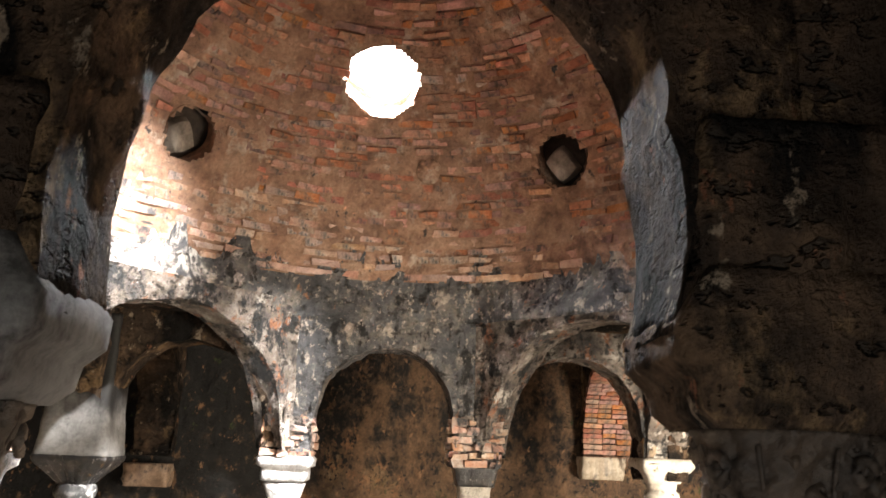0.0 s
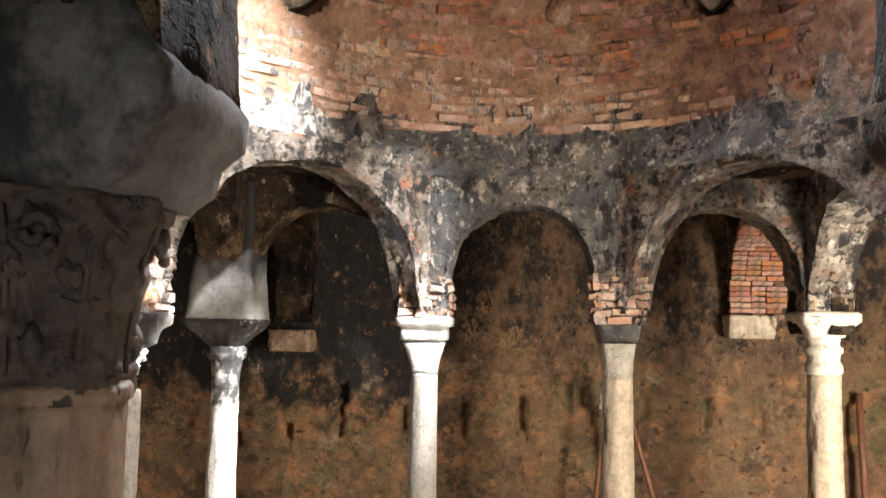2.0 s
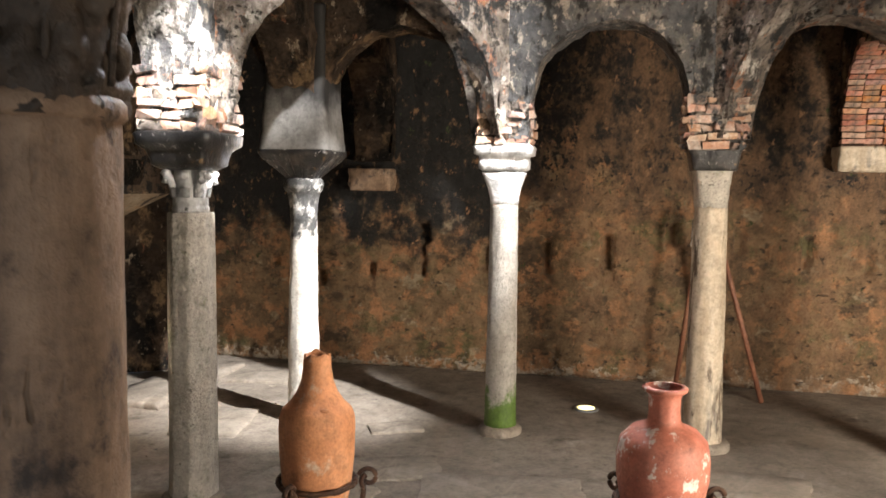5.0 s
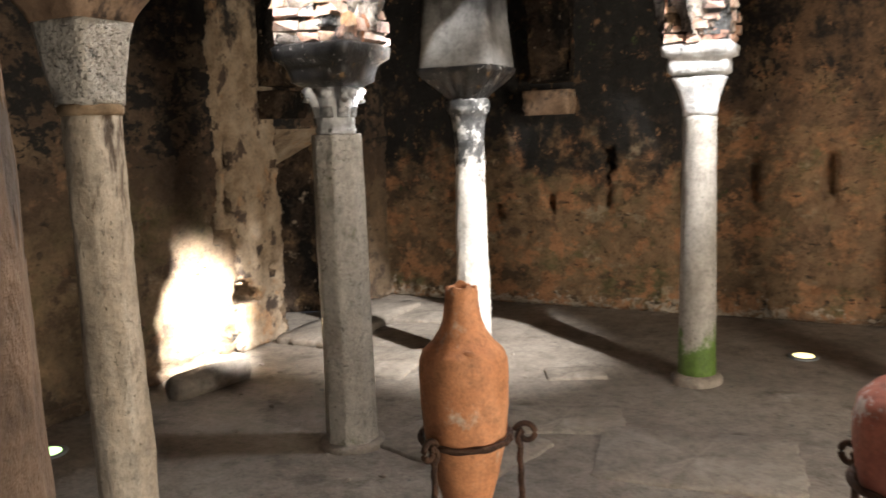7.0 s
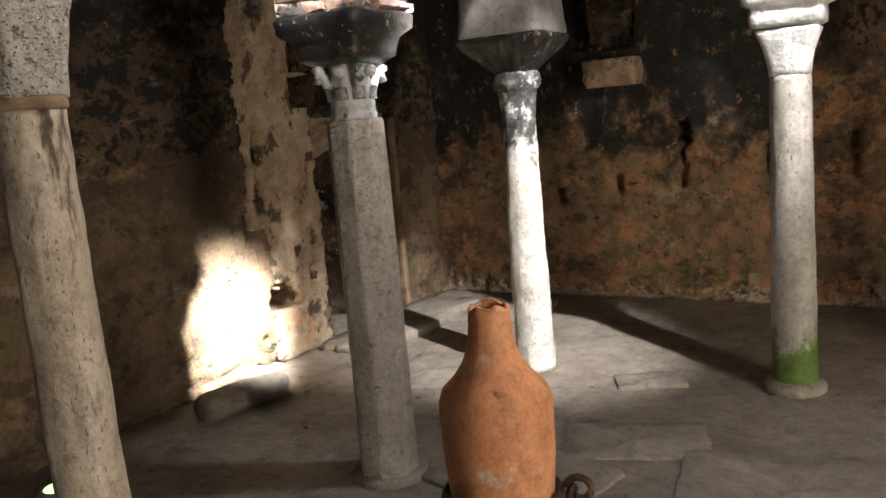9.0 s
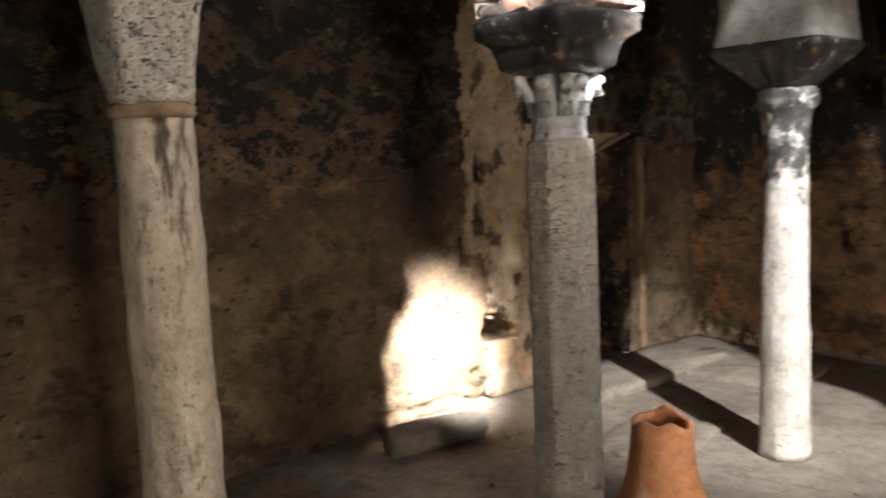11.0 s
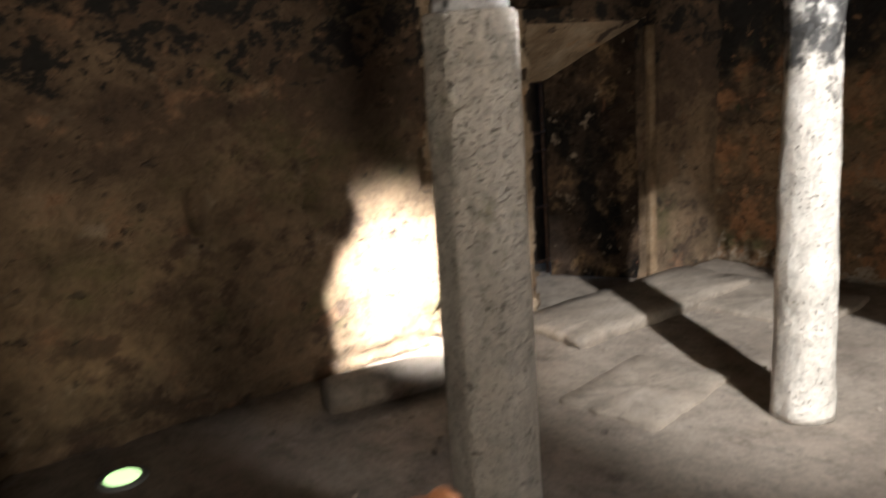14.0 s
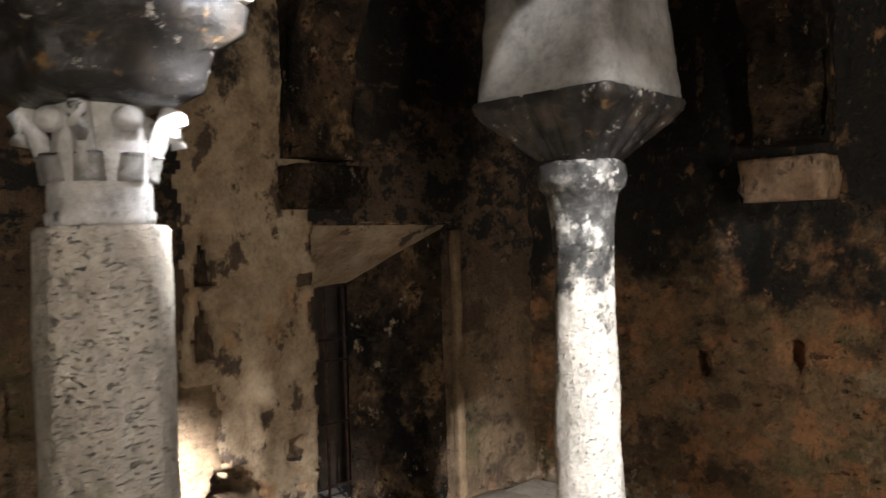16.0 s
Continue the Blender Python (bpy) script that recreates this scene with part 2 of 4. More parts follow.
# last layer paints the soft shade over the springer's top, z 2.15 to 2.65
M_GREYPLASTER = weathered("grey_cement_render", [(0.17, 0.165, 0.16), (0.24, 0.23, 0.22), (0.29, 0.28, 0.265)], 3.0, rough=0.7, bump=0.25, layers=[((0.03, 0.03, 0.03), 6.0, 0.70, 0.05, None, 0), (SOOT_SHADE, 1.4, 0.36, 0.14, 2.15, 2.65)])
M_MARBLE = weathered("weathered_grey_limestone", [(0.40, 0.36, 0.305), (0.53, 0.49, 0.43), (0.60, 0.56, 0.50)], 5.0, layers=[
    ((0.20, 0.18, 0.15), 21.0, 0.64, 0.035, None, 0), ((0.24, 0.24, 0.14), 3.0, 0.63, 0.06, None, 0)], rough=0.5, bump=1.4, stretch=(1, 1, 0.4), bump_dist=0.03, pits=[(60.0, 0.61, 0.27, (1, 1, 2.2)), (20.0, 0.69, 0.3, (1, 1, 1.2))])
M_WHITE = weathered("pale_pitted_limestone", [(0.42, 0.39, 0.345), (0.54, 0.51, 0.465), (0.62, 0.59, 0.545)], 5.0, layers=[
    ((0.045, 0.045, 0.045), 15.0, 0.46, 0.08, 0.95, 1.55), ((0.22, 0.19, 0.15), 16.0, 0.68, 0.03, None, 0)], rough=0.6, bump=1.1, stretch=(1, 1, 0.5), bump_dist=0.02, pits=[(60.0, 0.63, 0.22, (1, 1, 1.3))])
M_CREAM = weathered("cream_streaked_limestone", [(0.37, 0.29, 0.205), (0.49, 0.41, 0.315), (0.56, 0.50, 0.41)], 5.0, 0.2, layers=[
    ((0.10, 0.065, 0.04), 7.0, 0.58, 0.04, None, 0), ((0.20, 0.19, 0.18), 3.2, 0.62, 0.06, None, 0)], rough=0.55, bump=0.8, stretch=(1.6, 1.6, 0.25), pits=[(70.0, 0.64, 0.35, (1, 1, 0.6))])
M_BROWN = weathered("brown_grimy_limestone", [(0.09, 0.055, 0.035), (0.26, 0.17, 0.11), (0.39, 0.275, 0.185)], 4.0, layers=[
    ((0.05, 0.035, 0.028), 5.0, 0.58, 0.06, None, 0), ((0.34, 0.28, 0.21), 7.0, 0.66, 0.05, None, 0)], rough=0.6, bump=0.9, stretch=(1.4, 1.4, 0.25), pits=[(14.0, 0.64, 0.7, (1, 1, 0.3))])
M_GRIME = weathered("sooty_brown_limestone", [(0.03, 0.024, 0.02), (0.075, 0.055, 0.04), (0.15, 0.105, 0.07)], 5.0, rough=0.6, bump=1.0, pits=[(14.0, 0.62, 0.7, None)])
M_MOSSY = weathered("grey_limestone_mossy_foot", [(0.25, 0.225, 0.20), (0.34, 0.315, 0.285), (0.42, 0.39, 0.355)], 5.0, layers=[
    ((0.14, 0.13, 0.11), 11.0, 0.66, 0.05, None, 0), ((0.085, 0.15, 0.022), 3.4, 0.34, 0.05, 0.62, 0.15)], rough=0.65, bump=0.9, stretch=(1, 1, 0.4), pits=[(70.0, 0.63, 0.4, (1, 1, 0.6))])
M_CAPITAL = weathered("silvery_carved_marble", [(0.36, 0.36, 0.365), (0.50, 0.50, 0.505), (0.60, 0.60, 0.605)], 9.0, layers=[
    ((0.10, 0.10, 0.10), 9.0, 0.62, 0.06, None, 0), ((0.62, 0.62, 0.62), 14.0, 0.64, 0.05, None, 0)], rough=0.4, bump=0.9)
# pale flecks: peeling white together with gloss highlights painted into the colour
M_BLACKSTONE = weathered("blackened_glossy_stone", [(0.012, 0.012, 0.013), (0.025, 0.024, 0.024), (0.075, 0.06, 0.048)], 7.0, layers=[
    ((0.40, 0.38, 0.35), 28.0, 0.635, 0.03, None, 0), ((0.20, 0.12, 0.05), 10.0, 0.64, 0.04, None, 0)], rough=0.32, bump=0.8)
M_TERRA = weathered("orange_terracotta", [(0.40, 0.155, 0.065), (0.50, 0.215, 0.095), (0.55, 0.27, 0.14)], 4.0, layers=[
    ((0.56, 0.43, 0.32), 6.0, 0.62, 0.06, None, 0), ((0.26, 0.12, 0.06), 3.0, 0.64, 0.06, None, 0)], rough=0.7, bump=0.25, fine=70)
M_TERRARED = weathered("red_slipped_terracotta", [(0.33, 0.095, 0.06), (0.42, 0.14, 0.09), (0.46, 0.19, 0.13)], 4.0, layers=[
    ((0.60, 0.52, 0.46), 9.0, 0.59, 0.025, None, 0), ((0.24, 0.10, 0.06), 3.0, 0.64, 0.06, None, 0)], rough=0.6, bump=0.25, fine=70)
M_IRON = weathered("rusty_wrought_iron", [(0.035, 0.02, 0.015), (0.07, 0.038, 0.025), (0.11, 0.06, 0.035)], 20.0, rough=0.55, bump=0.7, fine=90)
M_IRON.node_tree.nodes["Principled BSDF"].inputs["Metallic"].default_value = 0.6
M_WOOD = weathered("red_brown_wood", [(0.12, 0.05, 0.03), (0.20, 0.08, 0.045), (0.26, 0.12, 0.07)], 8.0, rough=0.6, bump=0.3, stretch=(4, 4, 0.4))
M_MOSS = weathered("green_moss", [(0.03, 0.06, 0.01), (0.07, 0.13, 0.02), (0.13, 0.19, 0.05)], 12.0, rough=0.9, bump=1.0)
# near-black brown that puts the shade of deep cavities into the colour
M_VOID = weathered("cavity_shade_dark", [(0.02, 0.016, 0.013), (0.05, 0.035, 0.025), (0.08, 0.055, 0.04)], 5.0, bump=0.8)
M_METAL, mt, mb = nodes_of("grey_painted_metal")
mb.inputs["Base Color"].default_value, mb.inputs["Roughness"].default_value = (0.16, 0.17, 0.18, 1), 0.4
M_GLOW, mt, mb = nodes_of("lamp_lens")
mb.inputs["Emission Color"].default_value = (1.0, 0.82, 0.36, 1)
mb.inputs["Emission Strength"].default_value = 1.7
M_GLOWGREEN, mt, mb = nodes_of("lamp_lens_greenish")
mb.inputs["Emission Color"].default_value = (0.60, 1.0, 0.42, 1)
mb.inputs["Emission Strength"].default_value = 1.7


# ---- mesh helpers ----
def fbm(p, s, o=3):
    return noise.fractal(p * s, 1.0, 2.0, o)


def finish(ob, smooth=True):
    if smooth:
        for p in ob.data.polygons:
            p.use_smooth = True
    return ob


def mesh_object(name, verts, faces, material, parent=None, smooth=True):
    me = bpy.data.meshes.new(name)
    me.from_pydata([tuple(v) for v in verts], [], faces)
    me.materials.append(material)
    ob = new(name, me)
    ob.parent = parent
    return finish(ob, smooth)


def part(name, bm, material, parent, label="", smooth=True):
    me = bpy.data.meshes.new(name)
    bmesh.ops.recalc_face_normals(bm, faces=bm.faces[:])
    bm.to_mesh(me)
    bm.free()
    me.materials.append(material)
    ob = new(name, me)
    ob.parent = parent
    if label:
        tagged(ob, label)
    return finish(ob, smooth)


def empty(name, m, label, category, group="", kind=""):
    ob = new(name)
    ob.empty_display_size = 0.1
    ob.matrix_world = m
    return tagged(ob, label, category, group, kind)


def lathe(bm, prof, seg=28, rough=0.0, seed=0.0, lean=(0, 0), facets=0):
    """Turns a profile of (radius, z) round the z axis; rough: worn relief; facets: a prism of that many sides."""
    rings = []
    for r, z in prof:
        ring = []
        for i in range(seg):
            a = 2 * math.pi * i / seg
            rr = r
            if facets:
                w = 2 * math.pi / facets
                rr = r * math.cos(w / 2) / math.cos((a + 0.4) % w - w / 2)
            p = Vector((math.cos(a), math.sin(a), z * 1.2 + seed))
            rr += rough * (fbm(p, 2.2) + 0.6 * fbm(p, 6.0)) if r > 0.001 else 0
            ring.append(bm.verts.new((rr * math.cos(a) + lean[0] * z, rr * math.sin(a) + lean[1] * z, z)))
        rings.append(ring)
    for a, b in zip(rings, rings[1:]):
        for i in range(seg):
            bm.faces.new((a[i], a[(i + 1) % seg], b[(i + 1) % seg], b[i]))
    bm.faces.new(rings[0][::-1])
    bm.faces.new(rings[-1])
    return bm


def loft(bm, levels, seg=48, rough=0.0, seed=0.0, turn=0.0):
    """Stacks rounded squares: (half width, half depth, z, squareness 0 round .. 1 square)."""
    rings = []
    for hx, hy, z, q in levels:
        ring = []
        for i in range(seg):
            a = 2 * math.pi * (i + 0.5) / seg
            c, s = math.cos(a), math.sin(a)
            k = 1 / max(abs(c), abs(s))
            k = (1 - q) + q * min(k, 1.40 - 0.06 * (1 - q))
            p = Vector((c * hx * 3, s * hy * 3, z * 3 + seed))
            k *= 1 + rough * (fbm(p, 2.0) + 0.5 * fbm(p, 6.0)) / max(hx, 0.01)
            x, y = hx * k * c, hy * k * s
            ring.append(bm.verts.new((x * math.cos(turn) - y * math.sin(turn), x * math.sin(turn) + y * math.cos(turn), z)))
        rings.append(ring)
    for a, b in zip(rings, rings[1:]):
        for i in range(seg):
            bm.faces.new((a[i], a[(i + 1) % seg], b[(i + 1) % seg], b[i]))
    bm.faces.new(rings[0][::-1])
    bm.faces.new(rings[-1])
    return bm


def dense(levels, step=0.03):
    """Adds levels in between, so that worn relief shows."""
    out = []
    for a, b in zip(levels, levels[1:]):
        zi = -2 if len(a) == 4 else -1
        n = max(1, round(abs(b[zi] - a[zi]) / step))
        out += [tuple(x + (y - x) * i / n for x, y in zip(a, b)) for i in range(n)]
    return out + [levels[-1]]


def tube(bm, pts, r, seg=8, twist=0.0):
    """A round bar along points; twist: strands of a twisted bar."""
    pts = [Vector(p) for p in pts]
    rings = []
    for i, p in enumerate(pts):
        d = (pts[min(i + 1, len(pts) - 1)] - pts[max(i - 1, 0)]).normalized()
        q = d.to_track_quat("Z", "Y")
        ring = []
        for k in range(seg):
            a = 2 * math.pi * k / seg + twist * i
            rr = r * (1.25 if twist and k % 2 else 0.95)
            ring.append(bm.verts.new(p + q @ Vector((rr * math.cos(a), rr * math.sin(a), 0))))
        rings.append(ring)
    for a, b in zip(rings, rings[1:]):
        for k in range(seg):
            bm.faces.new((a[k], a[(k + 1) % seg], b[(k + 1) % seg], b[k]))
    bm.faces.new(rings[0][::-1])
    bm.faces.new(rings[-1])


def ball(bm, c, r, stretch=(1, 1, 1)):
    bmesh.ops.create_icosphere(bm, subdivisions=3, radius=r, matrix=Matrix.Translation(c) @ Matrix.Diagonal((*stretch, 1)))


def worn_wall(name, origin, u_dir, n_dir, width, height, material, res=0.03, relief=0.02, keep=None, dents=(), thick=0.35, label="", seed=0.0):
    """A wall face with real relief and recesses. dents: (u, v, half width, half height, depth); keep(u, v) leaves openings."""
    o, ud, nd, up = Vector(origin), Vector(u_dir), Vector(n_dir), Vector((0, 0, 1))
    nu, nv = round(width / res), round(height / res)
    verts, faces = [], []
    for j in range(nv + 1):
        for i in range(nu + 1):
            u, v = width * i / nu, height * j / nv
            q = Vector((u, v, seed))
            d = relief * (1.0 * fbm(q, 1.3) + 0.6 * fbm(q, 4.5) + 0.42 * fbm(q, 13) + 0.2 * fbm(q, 27))
            wob = 0.35 * fbm(q, 9.0)
            for du, dv, hw, hh, dep in dents:
                if abs(u - du) < hw * 1.6 and abs(v - dv) < hh * 1.6:
                    e = max(abs(u - du) / hw, abs(v - dv) / hh) + wob
                    d -= dep * min(max((1.15 - e) / 0.3, 0), 1)
            verts.append(o + ud * (u + 0.004 * fbm(q, 20)) + up * v + nd * d)
    w = nu + 1
    for j in range(nv):
        for i in range(nu):
            if keep is None or keep(width * (i + 0.5) / nu, height * (j + 0.5) / nv):
                faces.append((j * w + i, j * w + i + 1, (j + 1) * w + i + 1, (j + 1) * w + i))
    edges = {}
    for f in faces:
        for a, b in zip(f, f[1:] + f[:1]):
            if (b, a) in edges:
                del edges[(b, a)]
            else:
                edges[(a, b)] = 1
    back = {}
    for a, b in list(edges):
        for v in (a, b):
            if v not in back:
                back[v] = len(verts)
                verts.append(verts[v] - nd * thick)
        faces.append((b, a, back[a], back[b]))
    used = sorted({v for f in faces for v in f})
    idx = {v: k for k, v in enumerate(used)}
    ob = mesh_object(name, [verts[v] for v in used], [tuple(idx[v] for v in f) for f in faces], material)
    return tagged(ob, label, "wall", kind="structure")


def arch_wall(name, p, q, thick, r, zc, z0, top, material, label, relief=0.02, rows=14, n=44, crown=1.0, ends=(0.0, 0.0)):
    """A wall over a stilted round arch between two supports; the springers run down to z0."""
    p, q = Vector((*p, 0)), Vector((*q, 0))
    ud = (q - p).normalized()
    length = (q - p).length
    nd = Vector((-ud.y, ud.x, 0))
    mid = length / 2
    prof = [(mid - r - (mid - r + ends[0]) * (1 - k / 5), z0) for k in range(6)]
    prof += [(mid - r * (1.0 + 0.05 * math.sin(k / 5 * math.pi)), z0 + (zc - z0) * k / 5) for k in range(1, 6)]
    prof += [(mid - r * math.cos(math.pi * k / n), zc + crown * r * math.sin(math.pi * k / n)) for k in range(1, n)]
    prof += [(2 * mid - u, z) for u, z in prof[:11][::-1]]
    m = len(prof)
    lo, hi = prof[0][0], prof[-1][0]
    verts, faces = [], []

    def put(u, z, v, amp):
        w = p + ud * u + nd * v
        w.z = z
        d = amp * (fbm(w, 2.2) + 0.7 * fbm(w + Vector((7, 1, 3)), 7) + 0.35 * fbm(w, 19))
        return w, d

    depth = 7
    for side in (1, -1):
        for i, (u, z) in enumerate(prof):
            ut = lo + (hi - lo) * i / (m - 1)
            for j in range(rows + 1):
                f = (j / rows) ** 1.2
                uu, zz = u + (ut - u) * f, z + (top - z) * f
                w, d = put(uu, zz, side * thick / 2, relief)
                if j == 0:
                    cz = Vector((p + ud * mid).to_tuple() + (0,)[:0])
                    out = (ud * (u - mid) + Vector((0, 0, z - zc))).normalized()
                    w = w + out * put(uu, zz, 0, relief * 0.7)[1]
                verts.append(w + nd * side * d)
    s = m * (rows + 1)
    for i in range(m - 1):
        for j in range(rows):
            a, b = i * (rows + 1) + j, (i + 1) * (rows + 1) + j
            faces.append((b, a, a + 1, b + 1))
            faces.append((s + a, s + b, s + b + 1, s + a + 1))
    base = len(verts)
    for i, (u, z) in enumerate(prof):
        a, b = verts[i * (rows + 1)], verts[s + i * (rows + 1)]
        out = (ud * (u - mid) + Vector((0, 0, z - zc))).normalized()
        for k in range(depth + 1):
            w = a.lerp(b, k / depth)
            if 0 < k < depth:
                w = w + out * 0.6 * relief * (fbm(w, 5) + 0.5 * fbm(w, 15))
            verts.append(w)
    for i in range(m - 1):
        for k in range(depth):
            a, b = base + i * (depth + 1) + k, base + (i + 1) * (depth + 1) + k
            faces.append((a, b, b + 1, a + 1))
    for i in (0, m - 1):
        for j in range(rows):
            a = i * (rows + 1) + j
            faces.append((a, a + 1, s + a + 1, s + a) if i else (a + 1, a, s + a, s + a + 1))
    ob = mesh_object(name, verts, faces, material)
    return tagged(ob, label, "arch", kind="structure")


# ---- plan ----
X0, X1, Y0, Y1 = -3.42, 5.15, -6.95, 1.92     # the four walls
COLS = dict(A=(-0.07, -4.88), A2=(-1.62, -3.26), B=(-1.585, -1.74), C=(-1.57, -0.07), D=(0.0, 0.0), E=(1.482, 0.044), F=(3.0, 0.07),
            G=(3.1, -1.65), H=(3.1, -3.25), N2=(1.70, -4.88), SW=(-1.62, -4.88), SE=(3.12, -4.88))
SPRING = 2.22
VAULT = 3.25

# floor: one worn sheet
verts, faces = [], []
NX, NY = 190, 190
FX0, FX1, FY0, FY1 = X0 - 1.2, X1 + 0.6, Y0 - 1.0, Y1 + 0.4
for j in range(NY + 1):
    for i in range(NX + 1):
        x, y = FX0 + (FX1 - FX0) * i / NX, FY0 + (FY1 - FY0) * j / NY
        q = Vector((x, y, 0))
        verts.append((x, y, 0.010 * fbm(q, 1.1) + 0.004 * fbm(q, 5) + 0.003 * fbm(q, 13) - 0.004))
for j in range(NY):
    for i in range(NX):
        a = j * (NX + 1) + i
        faces.append((a, a + 1, a + NX + 2, a + NX + 1))
floor = tagged(mesh_object("floor", verts, faces, M_FLOOR), "dusty grey-brown worn stone and earth floor", "floor", kind="structure")

# north wall with its putlog holes and chases
NX0 = X0 - 0.6
nd = []
for x, z, w, h, dep in ((0.165, 1.19, 0.04, 0.17, 0.12), (0.74, 1.21, 0.055, 0.18, 0.14), (-1.10, 1.40, 0.07, 0.09, 0.15), (-1.10, 1.14, 0.04, 0.17, 0.08),
                        (-1.66, 0.99, 0.045, 0.08, 0.12), (-2.19, 0.90, 0.05, 0.08, 0.12), (1.34, 1.43, 0.06, 0.11, 0.13), (1.95, 1.38, 0.045, 0.13, 0.08),
                        (2.55, 1.29, 0.035, 0.15, 0.10), (3.08, 1.22, 0.03, 0.12, 0.07), (-0.45, 1.16, 0.03, 0.12, 0.08), (0.75, 0.62, 0.03, 0.04, 0.04), (-2.7, 1.05, 0.04, 0.05, 0.06), (3.9, 1.2, 0.05, 0.2, 0.08)):
    nd.append((x - NX0, z, w, h, dep))
nd += [(2.95 - NX0, 1.72, 0.17, 0.36, -0.035), (2.2, 0.12, 1.2, 0.10, -0.07), (5.2, 0.16, 0.9, 0.12, -0.08), (1.9, 1.42, 1.4, 0.02, -0.035), (1.6, 1.12, 0.9, 0.015, -0.02), (3.2, 1.75, 1.2, 0.02, -0.02)]
worn_wall("wall_north", (NX0, Y1, 0), (1, 0, 0), (0, -1, 0), X1 + 0.4 - NX0, VAULT + 0.6, M_NORTH, 0.03, 0.032, None, nd,
          label="ochre plaster wall blackened by soot, with putlog holes", seed=3.1)

# west wall: door recess near the north corner, ragged end at the south
wl = X0
WY0 = -3.90


def west_keep(u, v):
    y = WY0 + u
    jag = 0.035 * fbm(Vector((u, v, 5)), 4) + 0.02 * fbm(Vector((u, v, 9)), 13)
    if u < 0.06 + 0.09 * fbm(Vector((3, v, 1)), 5) + 0.04 * fbm(Vector((3, v, 4)), 16):
        return False
    # black hollows between the wall and the pier
    for cy, cz, hw, hh in ((-0.545, 1.60, 0.05, 0.12), (-0.56, 1.27, 0.055, 0.15), (-0.40, 0.48, 0.12, 0.10)):
        if abs(v - cz) < hh and abs(y - cy) < hw * (1 - 0.45 * (v - cz) / hh - 0.2 + 6 * jag):
            return False
    return not (0.09 + jag < y < 1.13 + 0.3 * jag and v < 1.75 + 0.5 * jag)


wd = []
for y, z, w, h, dep in ((-0.54, 1.60, 0.05, 0.10, 0.34), (-0.56, 1.28, 0.05, 0.15, 0.34), (-0.66, 1.02, 0.035, 0.10, 0.2), (-0.38, 0.48, 0.14, 0.11, 0.36),
                        (-0.05, 0.60, 0.045, 0.05, 0.10), (-1.93, 1.00, 0.035, 0.11, 0.12), (-1.34, 1.02, 0.055, 0.12, 0.12), (-2.14, 0.70, 0.02, 0.02, 0.04),
                        (-1.29, 1.62, 0.05, 0.05, 0.08), (-2.65, 0.65, 0.03, 0.03, 0.04), (-0.62, 0.10, 0.05, 0.14, 0.12), (-0.42, 1.35, 0.03, 0.06, 0.04),
                        (-3.0, 0.86, 0.025, 0.02, 0.05), (-3.2, 1.33, 0.03, 0.03, 0.05), (-2.1, 1.50, 0.08, 0.03, -0.02), (-0.25, 0.18, 0.25, 0.20, 0.06)):
    wd.append((y - WY0, z, w, h, dep))
wd += [(2.4, 0.05, 1.4, 0.06, 0.05)]
worn_wall("wall_west", (wl, WY0, 0), (0, 1, 0), (1, 0, 0), Y1 + 0.1 - WY0, VAULT + 0.6, M_WEST, 0.028, 0.026, west_keep, wd, 0.40,
          "patchy ochre plaster wall with soot stains and cracks", 8.7)


def pier_keep(u, v):
    edge = (0.10 if v > 1.02 else 0.27) + 0.05 * fbm(Vector((u, v, 2)), 3) + 0.03 * fbm(Vector((u, v, 6)), 11)
    wob = 0.4 * fbm(Vector((u, v, 7)), 6)
    for cu, cz, hw, hh in ((0.195, 1.60, 0.05, 0.13), (0.18, 1.27, 0.055, 0.16), (0.36, 0.48, 0.14, 0.11)):
        if abs(v - cz) < hh and abs(u - cu) < hw * (0.8 - 0.45 * (v - cz) / hh + wob):
            return False
    return edge < u < 0.81 + 0.05 * fbm(Vector((u, v, 4)), 5)


worn_wall("wall_west_pier", (wl + 0.03, -0.74, 0.0), (0, 1, 0), (1, 0, 0), 0.84, VAULT, M_PIER, 0.022, 0.024, pier_keep,
          [(0.69, 0.60, 0.05, 0.055, 0.12), (0.53, 0.18, 0.3, 0.25, 0.03), (0.78, 1.47, 0.07, 0.03, 0.05)],
          0.08, "strip of pale patched plaster beside the door", 21.0)
worn_wall("wall_west_south", (wl - 0.38, Y0 - 0.3, 0), (0, 1, 0), (1, 0, 0), WY0 - Y0 + 0.75, VAULT + 0.6, M_DARK, 0.05, 0.03, None, (), 0.3,
          "dark sooty plaster wall set back", 31.0)
worn_wall("wall_east", (X1, Y1, 0), (0, -1, 0), (-1, 0, 0), Y1 - Y0 + 0.3, VAULT + 0.6, M_WEST, 0.05, 0.026,
          lambda u, v: not (3.4 < u - Y1 < 5.2 and v < 2.4), (), 0.4, "ochre plaster wall with an open garden doorway", 41.0)
worn_wall("wall_south", (X1 + 0.2, Y0, 0), (-1, 0, 0), (0, 1, 0), X1 - X0 + 0.7, VAULT + 0.6, M_DARK, 0.05, 0.026,
          lambda u, v: not (X1 + 0.2 - 1.6 < u < X1 + 0.2 - 0.1 and v < 2.9), (), 0.4, "dark sooty plaster wall with the entrance doorway", 51.0)

# added dark panel: the hollows' deep shade given as colour
worn_wall("wall_west_shade_panel", (wl - 0.41, -0.85, 0.15), (0, 1, 0), (1, 0, 0), 0.85, 1.8, M_VOID, 0.06, 0.01, None, (), 0.1,
          "near-black panel for the unlit depth behind the broken plaster", 61.0)

